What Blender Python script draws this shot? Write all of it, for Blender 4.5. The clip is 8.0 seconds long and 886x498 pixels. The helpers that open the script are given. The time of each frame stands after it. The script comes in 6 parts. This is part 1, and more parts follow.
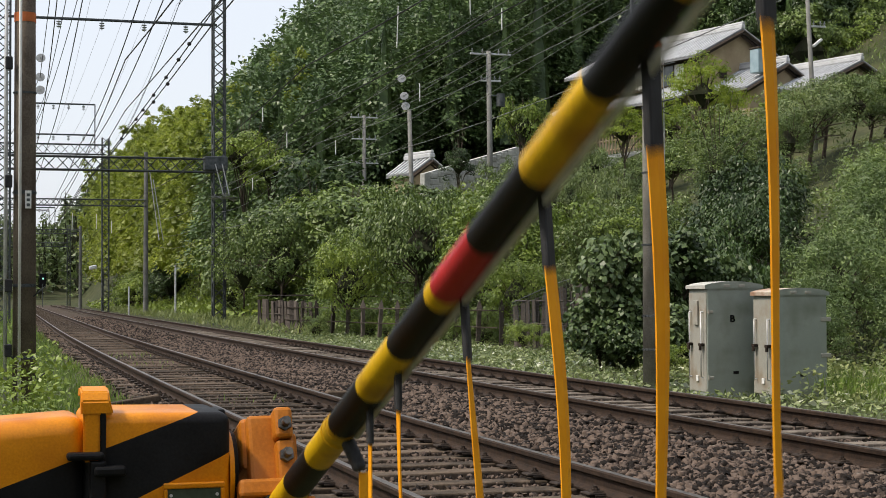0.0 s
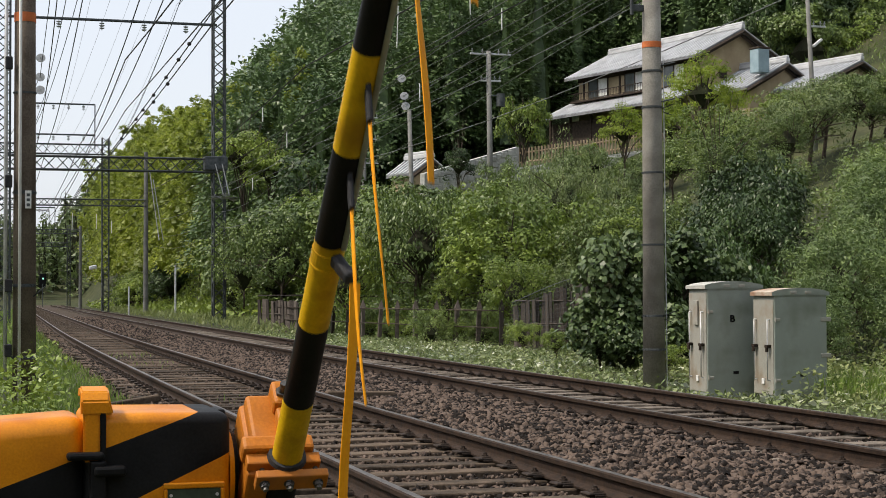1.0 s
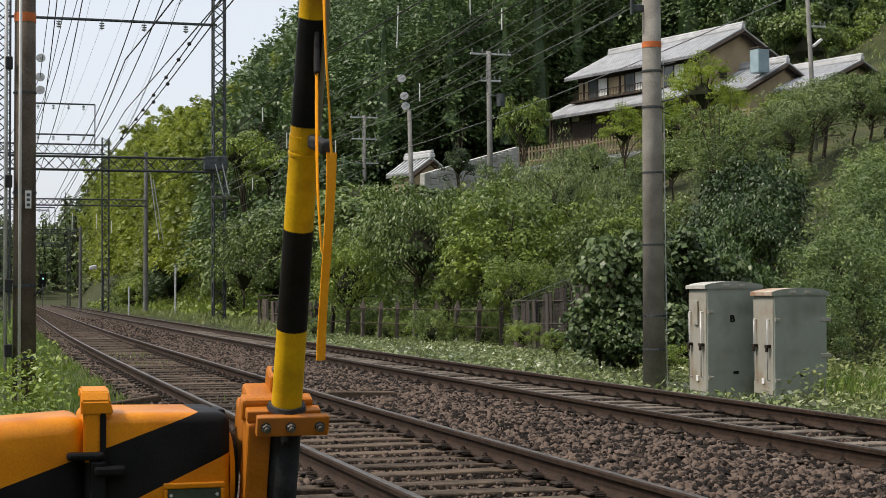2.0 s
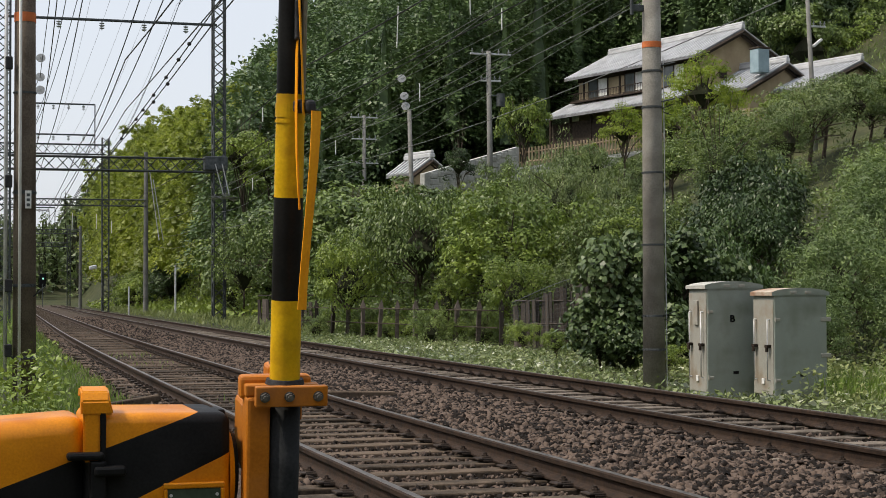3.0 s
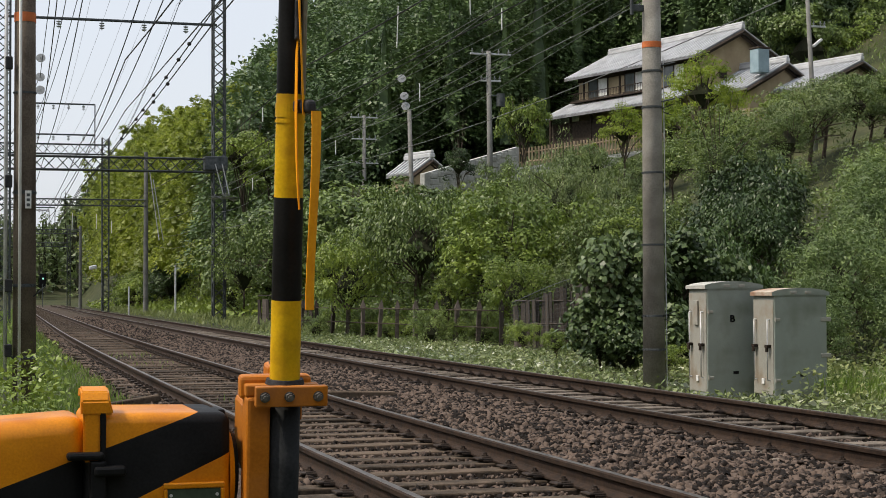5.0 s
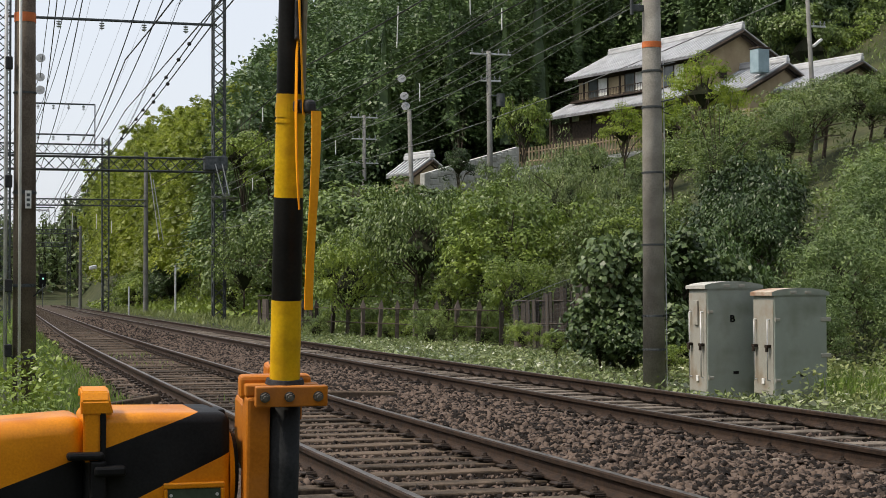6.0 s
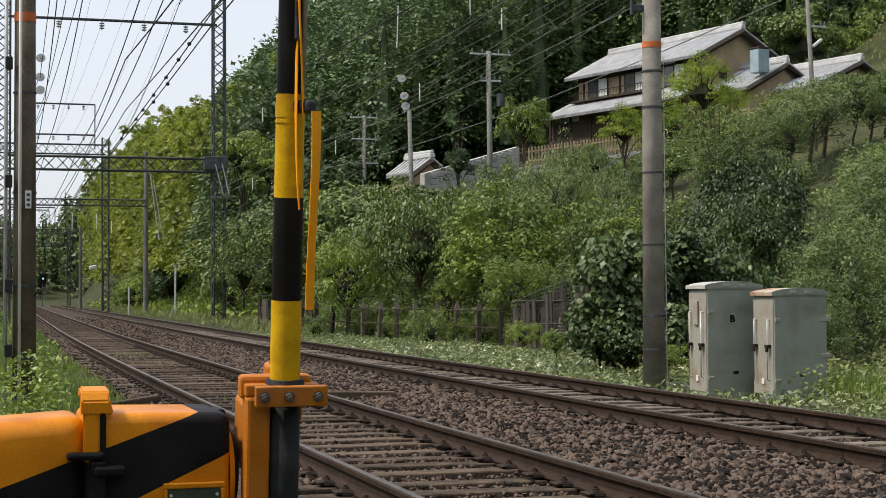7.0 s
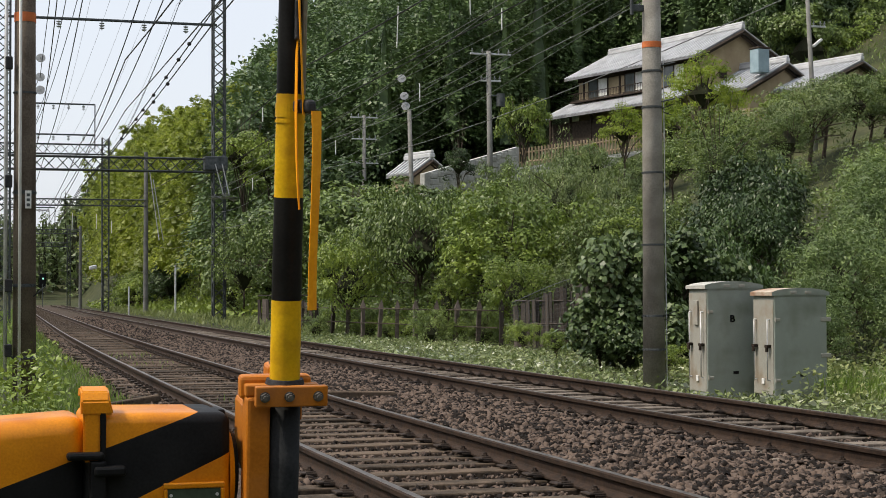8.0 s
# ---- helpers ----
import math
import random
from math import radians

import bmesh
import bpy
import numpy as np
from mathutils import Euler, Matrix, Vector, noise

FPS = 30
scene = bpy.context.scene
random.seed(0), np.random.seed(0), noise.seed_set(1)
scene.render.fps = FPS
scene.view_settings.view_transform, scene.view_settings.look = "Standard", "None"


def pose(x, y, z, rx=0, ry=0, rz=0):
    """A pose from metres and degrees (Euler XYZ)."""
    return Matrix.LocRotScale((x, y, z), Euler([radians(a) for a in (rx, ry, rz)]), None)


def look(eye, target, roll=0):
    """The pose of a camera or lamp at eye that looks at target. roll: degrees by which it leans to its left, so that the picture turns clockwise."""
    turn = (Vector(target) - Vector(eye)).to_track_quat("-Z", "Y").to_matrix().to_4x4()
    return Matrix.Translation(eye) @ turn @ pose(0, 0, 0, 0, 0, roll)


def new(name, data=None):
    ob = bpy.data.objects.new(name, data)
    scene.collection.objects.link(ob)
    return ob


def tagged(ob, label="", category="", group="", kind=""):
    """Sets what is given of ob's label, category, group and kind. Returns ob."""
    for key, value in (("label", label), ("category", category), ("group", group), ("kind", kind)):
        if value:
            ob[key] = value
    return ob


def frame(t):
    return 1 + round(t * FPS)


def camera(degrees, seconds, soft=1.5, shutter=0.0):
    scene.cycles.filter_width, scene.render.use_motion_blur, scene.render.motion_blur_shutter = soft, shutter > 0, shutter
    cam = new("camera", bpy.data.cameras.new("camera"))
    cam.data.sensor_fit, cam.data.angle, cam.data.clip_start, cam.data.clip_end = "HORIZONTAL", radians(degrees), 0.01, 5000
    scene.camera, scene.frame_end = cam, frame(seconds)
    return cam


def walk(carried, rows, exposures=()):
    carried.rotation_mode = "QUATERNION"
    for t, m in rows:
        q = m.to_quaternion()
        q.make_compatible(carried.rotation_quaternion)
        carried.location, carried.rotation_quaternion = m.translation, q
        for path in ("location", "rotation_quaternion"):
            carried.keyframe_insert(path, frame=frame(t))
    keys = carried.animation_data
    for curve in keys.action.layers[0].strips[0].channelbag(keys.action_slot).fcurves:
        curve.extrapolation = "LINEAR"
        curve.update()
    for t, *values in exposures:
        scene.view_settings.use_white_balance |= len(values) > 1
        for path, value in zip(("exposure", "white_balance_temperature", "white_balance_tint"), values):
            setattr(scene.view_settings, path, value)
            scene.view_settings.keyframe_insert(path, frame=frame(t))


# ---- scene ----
cam = camera(30.84, 8.0, soft=0.8, shutter=0.5)
EYE = Vector((0, 0, 1.133))
AIM = EYE + Vector((math.sin(radians(16.585)) * math.cos(radians(1.666)), math.cos(radians(16.585)) * math.cos(radians(1.666)), math.sin(radians(1.666)))) * 20
walk(cam, [(0, look(EYE, AIM, -0.245)), (8, look(EYE, AIM, -0.245))], [(0, 0.03), (1.7, -0.04), (2.8, -0.11), (4.7, -0.11), (6.0, -0.06), (8, -0.02)])

# ---- light: bright hazy day, high sun over the tracks' near side ----
SUN_EL, SUN_AZ = radians(55), radians(-86)          # azimuth from +Y towards +X
world = bpy.data.worlds.new("sky")
scene.world = world
world.use_nodes = True
wn = world.node_tree.nodes
sky = wn.new("ShaderNodeTexSky")
sky.sky_type, sky.sun_disc = "NISHITA", False
sky.sun_elevation, sky.sun_rotation = SUN_EL, SUN_AZ
sky.air_density, sky.dust_density, sky.ozone_density = 1.0, 4.0, 1.0
haze = wn.new("ShaderNodeMixRGB")
haze.inputs[0].default_value = 0.6
haze.inputs[2].default_value = (8.9, 9.25, 9.9, 1)
world.node_tree.links.new(sky.outputs[0], haze.inputs[1])
world.node_tree.links.new(haze.outputs[0], wn["Background"].inputs[0])
wn["Background"].inputs[1].default_value = 0.131
sun = new("sun", bpy.data.lights.new("sun", "SUN"))
sun.data.energy, sun.data.angle, sun.data.color = 3.6, radians(4), (1.0, 0.92, 0.78)
sun.matrix_world = look((0, 0, 0), (-math.sin(SUN_AZ) * math.cos(SUN_EL), -math.cos(SUN_AZ) * math.cos(SUN_EL), -math.sin(SUN_EL)))


# ---- materials ----
def mat(name, low, high, scale=8.0, rough=0.7, metal=0.0, bump=0.2, fine=60.0, stain=None, stain_scale=1.5, island=0.0, obj=0.0, coat=0.0, spec=0.25):
    """Two-scale noise between two colours, optional stains, with fine relief."""
    m = bpy.data.materials.new(name)
    m.use_nodes = True
    n, l = m.node_tree.nodes, m.node_tree.links
    b = n["Principled BSDF"]
    b.inputs["Metallic"].default_value = metal
    b.inputs["Coat Weight"].default_value = coat
    b.inputs["Specular IOR Level"].default_value = spec
    tc = n.new("ShaderNodeTexCoord")
    na, nb = n.new("ShaderNodeTexNoise"), n.new("ShaderNodeTexNoise")
    na.inputs["Scale"].default_value, na.inputs["Detail"].default_value = scale, 5
    nb.inputs["Scale"].default_value, nb.inputs["Detail"].default_value = fine, 4
    l.new(tc.outputs["Object"], na.inputs["Vector"])
    l.new(tc.outputs["Object"], nb.inputs["Vector"])
    add = n.new("ShaderNodeMath")
    add.operation = "ADD"
    l.new(na.outputs["Fac"], add.inputs[0])
    half = n.new("ShaderNodeMath")
    half.operation = "MULTIPLY_ADD"
    half.inputs[1].default_value, half.inputs[2].default_value = 0.6, -0.3
    l.new(nb.outputs["Fac"], half.inputs[0])
    l.new(half.outputs[0], add.inputs[1])
    last = add
    for amount, node, out in ((island, "ShaderNodeNewGeometry", "Random Per Island"), (obj, "ShaderNodeObjectInfo", "Random")):
        if amount:
            src, mul, plus = n.new(node), n.new("ShaderNodeMath"), n.new("ShaderNodeMath")
            mul.operation = "MULTIPLY_ADD"
            mul.inputs[1].default_value, mul.inputs[2].default_value = amount, -amount / 2
            plus.operation = "ADD"
            l.new(src.outputs[out], mul.inputs[0])
            l.new(mul.outputs[0], plus.inputs[0])
            l.new(last.outputs[0], plus.inputs[1])
            last = plus
    ramp = n.new("ShaderNodeValToRGB")
    ramp.color_ramp.elements[0].position, ramp.color_ramp.elements[1].position = 0.3, 0.72
    ramp.color_ramp.elements[0].color, ramp.color_ramp.elements[1].color = (*low, 1), (*high, 1)
    l.new(last.outputs[0], ramp.inputs[0])
    colour = ramp.outputs[0]
    if stain:
        ns, rs, mx = n.new("ShaderNodeTexNoise"), n.new("ShaderNodeValToRGB"), n.new("ShaderNodeMixRGB")
        ns.inputs["Scale"].default_value, ns.inputs["Detail"].default_value = stain_scale, 7
        rs.color_ramp.elements[0].position, rs.color_ramp.elements[1].position = 0.48, 0.68
        l.new(tc.outputs["Object"], ns.inputs["Vector"])
        l.new(ns.outputs["Fac"], rs.inputs[0])
        l.new(rs.outputs[0], mx.inputs[0])
        l.new(colour, mx.inputs[1])
        mx.inputs[2].default_value = (*stain, 1)
        colour = mx.outputs[0]
    l.new(colour, b.inputs["Base Color"])
    rr = n.new("ShaderNodeMath")
    rr.operation = "MULTIPLY_ADD"
    rr.inputs[1].default_value, rr.inputs[2].default_value = 0.25, rough - 0.12
    l.new(na.outputs["Fac"], rr.inputs[0])
    l.new(rr.outputs[0], b.inputs["Roughness"])
    if bump:
        bp = n.new("ShaderNodeBump")
        bp.inputs["Strength"].default_value, bp.inputs["Distance"].default_value = bump, 0.01
        l.new(nb.outputs["Fac"], bp.inputs["Height"])
        l.new(bp.outputs[0], b.inputs["Normal"])
    return m


def leaf_mat(name, low, high, glow=0.28, patch=0.9):
    """Leaves: varied per leaf and per plant, light passes through them."""
    m = bpy.data.materials.new(name)
    m.use_nodes = True
    n, l = m.node_tree.nodes, m.node_tree.links
    b, out = n["Principled BSDF"], n["Material Output"]
    geo, inf, mul, ramp = n.new("ShaderNodeNewGeometry"), n.new("ShaderNodeObjectInfo"), n.new("ShaderNodeMath"), n.new("ShaderNodeValToRGB")
    mul.operation = "MULTIPLY_ADD"
    mul.inputs[1].default_value = 0.5
    sh = n.new("ShaderNodeMath")
    sh.operation = "MULTIPLY"
    sh.inputs[1].default_value = 0.5
    l.new(inf.outputs["Random"], sh.inputs[0])
    l.new(geo.outputs["Random Per Island"], mul.inputs[0])
    l.new(sh.outputs[0], mul.inputs[2])
    l.new(mul.outputs[0], ramp.inputs[0])
    ramp.color_ramp.elements[0].color, ramp.color_ramp.elements[1].color = (*low, 1), (*high, 1)
    tc, big, mx = n.new("ShaderNodeTexCoord"), n.new("ShaderNodeTexNoise"), n.new("ShaderNodeMixRGB")
    big.inputs["Scale"].default_value, big.inputs["Detail"].default_value = patch, 3
    tone = n.new("ShaderNodeValToRGB")
    tone.color_ramp.elements[0].position, tone.color_ramp.elements[1].position = 0.36, 0.64
    tone.color_ramp.elements[0].color, tone.color_ramp.elements[1].color = (0.50, 0.56, 0.58, 1), (1.0, 1.0, 0.92, 1)
    gain = n.new("ShaderNodeMixRGB")
    gain.blend_type = "MULTIPLY"
    gain.inputs[0].default_value = 1.0
    gain.inputs[2].default_value = (1.36, 1.28, 1.25, 1)
    mx.blend_type = "MULTIPLY"
    mx.inputs[0].default_value = 1.0
    l.new(tc.outputs["Object"], big.inputs["Vector"])
    l.new(big.outputs["Fac"], tone.inputs[0])
    l.new(ramp.outputs[0], mx.inputs[1])
    l.new(tone.outputs[0], mx.inputs[2])
    l.new(mx.outputs[0], gain.inputs[1])
    warm = gain
    l.new(warm.outputs[0], b.inputs["Base Color"])
    b.inputs["Roughness"].default_value = 0.44
    b.inputs["Specular IOR Level"].default_value = 0.42
    tr, mix = n.new("ShaderNodeBsdfTranslucent"), n.new("ShaderNodeMixShader")
    l.new(warm.outputs[0], tr.inputs["Color"])
    mix.inputs[0].default_value = glow
    l.new(b.outputs[0], mix.inputs[1])
    l.new(tr.outputs[0], mix.inputs[2])
    l.new(mix.outputs[0], out.inputs["Surface"])
    return m


M_SOIL = mat("soil_and_weeds", (0.02, 0.026, 0.010), (0.06, 0.07, 0.026), 1.2, 0.95, bump=0.8, fine=9, stain=(0.065, 0.065, 0.03), stain_scale=0.3)
M_BED = mat("ballast_bed", (0.022, 0.0155, 0.0115), (0.098, 0.070, 0.053), 9, 0.95, bump=1.0, fine=22, stain=(0.060, 0.043, 0.031), stain_scale=0.7)
M_STONE = mat("ballast_stone", (0.012, 0.0085, 0.0068), (0.132, 0.096, 0.077), 4, 0.92, bump=0.3, fine=40, island=1.2)
M_RAIL = mat("rusty_rail_side", (0.017, 0.0105, 0.0072), (0.056, 0.034, 0.023), 14, 0.8, 0.2, 0.3, 90)
M_RAILTOP = mat("worn_rail_head", (0.07, 0.058, 0.05), (0.17, 0.15, 0.135), 6, 0.42, 0.6, 0.05, 120)
M_SLEEPER = mat("weathered_sleeper", (0.034, 0.025, 0.017), (0.122, 0.089, 0.064), 5, 0.92, bump=0.7, fine=38, obj=0.5)
M_SLEEPERG = mat("grey_dusty_sleeper", (0.075, 0.060, 0.047), (0.205, 0.170, 0.138), 5, 0.92, bump=0.6, fine=38, obj=0.4)
M_PLATE = mat("rusty_fastening", (0.018, 0.014, 0.012), (0.06, 0.042, 0.032), 20, 0.8, 0.3, 0.4, 80)
M_ORANGE = mat("orange_enamel", (0.55, 0.185, 0.002), (0.74, 0.275, 0.005), 5, 0.40, 0, 0.06, 140, stain=(0.46, 0.13, 0.006), stain_scale=3.5, coat=0.12)
# worn orange of the arm parts, darkened: their shaded side put into the colour
M_ORANGEW = mat("worn_shaded_orange_enamel", (0.38, 0.120, 0.008), (0.56, 0.190, 0.016), 7, 0.5, 0, 0.1, 110, stain=(0.36, 0.13, 0.03), stain_scale=7)
M_BLACKP = mat("black_enamel", (0.005, 0.005, 0.006), (0.013, 0.013, 0.014), 6, 0.5, 0, 0.06, 120, spec=0.14)
M_YBAND = mat("yellow_tape", (0.55, 0.33, 0.004), (0.72, 0.44, 0.008), 9, 0.45, 0, 0.06, 110, stain=(0.38, 0.20, 0.01), stain_scale=6)
M_KBAND = mat("black_tape", (0.005, 0.005, 0.0054), (0.012, 0.012, 0.0125), 9, 0.5, 0, 0.06, 110, spec=0.15)
M_RBAND = mat("red_tape", (0.34, 0.012, 0.018), (0.50, 0.03, 0.035), 9, 0.45, 0, 0.06, 110)
M_STRAP = mat("orange_yellow_strap", (0.80, 0.30, 0.006), (0.92, 0.40, 0.012), 9, 0.5, 0, 0.05, 110)
M_RUBBER = mat("black_rubber", (0.014, 0.014, 0.016), (0.045, 0.045, 0.05), 14, 0.65, 0, 0.15, 90)
M_SLEEVE = mat("dark_grey_sleeve", (0.012, 0.013, 0.0145), (0.030, 0.032, 0.034), 10, 0.65, 0, 0.15, 90, stain=(0.012, 0.012, 0.012), stain_scale=4, spec=0.12)
M_BOLT = mat("dull_steel_bolt", (0.06, 0.058, 0.055), (0.18, 0.17, 0.16), 30, 0.5, 0.7, 0.1, 90)
M_CONC = mat("weathered_concrete_pole", (0.22, 0.207, 0.185), (0.40, 0.38, 0.345), 2.2, 0.92, 0, 0.3, 45, stain=(0.20, 0.185, 0.165), stain_scale=1.4)
M_POLEG = mat("grey_concrete_pole", (0.13, 0.13, 0.122), (0.25, 0.245, 0.232), 2.2, 0.92, 0, 0.3, 45)
M_CONCD = mat("dark_stained_concrete", (0.085, 0.066, 0.052), (0.20, 0.165, 0.135), 2.2, 0.92, 0, 0.3, 45)
M_STEEL = mat("grey_lattice_steel", (0.045, 0.052, 0.056), (0.12, 0.13, 0.135), 6, 0.7, 0.3, 0.1, 60)
M_GALV = mat("galvanised_pipe", (0.42, 0.43, 0.44), (0.66, 0.66, 0.66), 6, 0.5, 0.3, 0.05, 60)
M_CABF = mat("cabinet_enamel", (0.25, 0.278, 0.245), (0.315, 0.345, 0.305), 2.5, 0.55, 0, 0.06, 70, stain=(0.20, 0.22, 0.18), stain_scale=2.2)
M_CABD = mat("cabinet_door_paint", (0.29, 0.28, 0.245), (0.41, 0.40, 0.36), 3, 0.55, 0, 0.06, 70, stain=(0.27, 0.225, 0.17), stain_scale=3.0)
M_CABT = mat("cabinet_roof_paint", (0.40, 0.39, 0.36), (0.58, 0.57, 0.53), 4, 0.6, 0, 0.06, 70)
M_CABR = mat("rusty_roof_paint", (0.38, 0.30, 0.22), (0.54, 0.46, 0.38), 4, 0.6, 0, 0.06, 70, stain=(0.30, 0.13, 0.06), stain_scale=3.0)
M_WIRE = mat("dark_wire", (0.02, 0.02, 0.022), (0.05, 0.05, 0.052), 9, 0.6, 0.4, 0)
M_WIREP = mat("pale_wire", (0.17, 0.175, 0.18), (0.26, 0.265, 0.27), 9, 0.5, 0.4, 0)
M_PORC = mat("pale_porcelain", (0.28, 0.29, 0.30), (0.44, 0.45, 0.46), 9, 0.3, 0, 0)
M_OBAND = mat("faded_orange_band", (0.50, 0.13, 0.04), (0.66, 0.20, 0.07), 9, 0.7, 0, 0.1)
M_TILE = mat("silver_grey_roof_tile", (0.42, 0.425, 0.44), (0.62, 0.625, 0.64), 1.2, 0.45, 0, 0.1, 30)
# darker copy of the tile: shade between the rolls put into the slab's colour
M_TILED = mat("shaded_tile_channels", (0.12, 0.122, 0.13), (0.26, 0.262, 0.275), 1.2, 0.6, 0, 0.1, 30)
M_PLASTER = mat("ochre_plaster", (0.34, 0.27, 0.17), (0.44, 0.36, 0.24), 1.5, 0.92, 0, 0.15, 30, stain=(0.30, 0.235, 0.15), stain_scale=0.8)
M_TIMBER = mat("dark_timber", (0.022, 0.017, 0.013), (0.07, 0.052, 0.04), 6, 0.85, 0, 0.3, 40)
M_FENCE = mat("grey_weathered_boards", (0.034, 0.028, 0.024), (0.12, 0.10, 0.088), 5, 0.95, 0, 0.4, 40, obj=0.6)
M_PICKET = mat("pale_picket", (0.34, 0.25, 0.16), (0.50, 0.38, 0.26), 5, 0.9, 0, 0.2, 40, obj=0.4)
M_WALLST = mat("pale_stone_wall", (0.34, 0.335, 0.32), (0.58, 0.57, 0.55), 1.5, 0.9, 0, 0.6, 8)
M_WHITE = mat("white_paint", (0.62, 0.62, 0.60), (0.76, 0.76, 0.74), 4, 0.6, 0, 0.05)
M_BLUE = mat("pale_blue_sheet", (0.24, 0.33, 0.38), (0.34, 0.44, 0.49), 2, 0.55, 0, 0.05)
M_BARK = mat("bark", (0.035, 0.027, 0.02), (0.11, 0.085, 0.065), 6, 0.95, 0, 0.6, 30)
M_GLASS = mat("dark_window_glass", (0.05, 0.06, 0.065), (0.10, 0.115, 0.12), 1.5, 0.14, 0, 0, spec=0.6)
M_LAMPW = mat("white_lamp_housing", (0.7, 0.7, 0.7), (0.82, 0.82, 0.82), 4, 0.4, 0, 0)
M_GREENPL = mat("dark_green_nameplate", (0.03, 0.045, 0.03), (0.06, 0.085, 0.055), 8, 0.5, 0, 0.05)
L_MID = leaf_mat("leaf_mid_green", (0.056, 0.094, 0.022), (0.185, 0.258, 0.066), 0.18)
L_LIGHT = leaf_mat("leaf_light_green", (0.088, 0.142, 0.022), (0.245, 0.325, 0.056), 0.22)
L_DARK = leaf_mat("leaf_dark_green", (0.020, 0.042, 0.011), (0.062, 0.110, 0.026), 0.16)
L_MAPLE = leaf_mat("yellow_green_maple_leaves", (0.13, 0.20, 0.016), (0.30, 0.38, 0.045), 0.45)
L_BROAD = leaf_mat("broad_vine_leaves", (0.040, 0.075, 0.022), (0.15, 0.21, 0.085), 0.2, 1.6)
L_SHRUB = leaf_mat("narrow_shrub_leaves", (0.070, 0.118, 0.034), (0.20, 0.28, 0.095), 0.2, 1.1)
L_GREY = leaf_mat("leaf_greyish", (0.082, 0.124, 0.042), (0.225, 0.29, 0.112), 0.2)
L_CONIF = leaf_mat("conifer_needles", (0.062, 0.106, 0.038), (0.112, 0.178, 0.062), 0.2, 0.28)
L_BAMB = leaf_mat("bamboo_leaves", (0.15, 0.20, 0.026), (0.30, 0.36, 0.062), 0.5, 0.22)
L_GRASS = leaf_mat("grass_blades", (0.075, 0.135, 0.025), (0.20, 0.29, 0.065))
L_PALE = leaf_mat("pale_weeds", (0.15, 0.21, 0.06), (0.48, 0.52, 0.34))
L_VERGE = leaf_mat("dry_verge_plants", (0.10, 0.145, 0.045), (0.29, 0.33, 0.14), 0.35, 1.4)
L_WHITISH = leaf_mat("whitish_leaf_backs", (0.36, 0.40, 0.30), (0.62, 0.66, 0.56), 0.2)
# near-black for lumps inside crowns: shade between the leaves put into colour
M_SHADE = mat("crown_inner_shade", (0.016, 0.020, 0.009), (0.045, 0.046, 0.024), 3, 0.95, bump=0.3, fine=20)
L_DRY = leaf_mat("brown_twigs", (0.045, 0.038, 0.022), (0.10, 0.085, 0.05), 0.2)


# ---- mesh helpers ----
def link(name, bm, material, parent=None, label="", smooth=False):
    me = bpy.data.meshes.new(name)
    bm.normal_update()
    bm.to_mesh(me)
    bm.free()
    for mt in (material if isinstance(material, (list, tuple)) else [material]):
        me.materials.append(mt)
    if smooth:
        me.polygons.foreach_set("use_smooth", [len(f.vertices) < 5 for f in me.polygons])
    ob = new(name, me)
    if parent is not None:
        ob.parent = parent
    if label:
        tagged(ob, label)
    return ob


def part(name, bm, material, parent, label="", smooth=False):
    return link(name, bm, material, parent, label, smooth)


def share(name, mesh, parent, m):
    ob = new(name, mesh)
    ob.parent = parent
    ob.matrix_basis = m
    return ob


def thing(name, label, category, group="", kind="", at=None):
    ob = tagged(new(name), label, category, group, kind)
    if at is not None:
        ob.matrix_basis = at
    return ob


def box(bm, x0, x1, y0, y1, z0, z1, bevel=0.0, m=None, seg=2):
    """A bevelled block added to bm."""
    r = bmesh.ops.create_cube(bm, size=1)
    vs = r["verts"]
    bmesh.ops.transform(bm, matrix=Matrix.Translation(((x0 + x1) / 2, (y0 + y1) / 2, (z0 + z1) / 2)) @ Matrix.Diagonal((x1 - x0, y1 - y0, z1 - z0, 1)), verts=vs)
    if bevel:
        es = list({e for v in vs for e in v.link_edges})
        r2 = bmesh.ops.bevel(bm, geom=es, offset=bevel, segments=seg, affect="EDGES", profile=0.5)
        vs = list({v for f in r2["faces"] for v in f.verts} | {v for v in vs if v.is_valid})
    if m is not None:
        bmesh.ops.transform(bm, matrix=m, verts=vs)
    return bm


def rod(bm, a, b, r0, r1=None, seg=10, caps=True):
    """A round bar from a to b."""
    a, b = Vector(a), Vector(b)
    r1 = r0 if r1 is None else r1
    d = b - a
    m = Matrix.Translation((a + b) / 2) @ d.to_track_quat("Z", "Y").to_matrix().to_4x4()
    bmesh.ops.create_cone(bm, cap_ends=caps, segments=seg, radius1=r0, radius2=r1, depth=d.length, matrix=m)
    return bm


def B():
    return bmesh.new()


def quick_mesh(name, verts, faces_n, material, corners=4):
    """A mesh from arrays: verts (n*corners, 3), each face its own corners."""
    me = bpy.data.meshes.new(name)
    nv = len(verts)
    me.vertices.add(nv)
    me.vertices.foreach_set("co", np.asarray(verts, np.float32).ravel())
    me.loops.add(nv)
    me.loops.foreach_set("vertex_index", np.arange(nv, dtype=np.int32))
    me.polygons.add(faces_n)
    me.polygons.foreach_set("loop_start", np.arange(0, nv, corners, dtype=np.int32))
    me.polygons.foreach_set("loop_total", np.full(faces_n, corners, np.int32))
    me.materials.append(material)
    me.update(calc_edges=True)
    return me


RNG = np.random.default_rng(7)


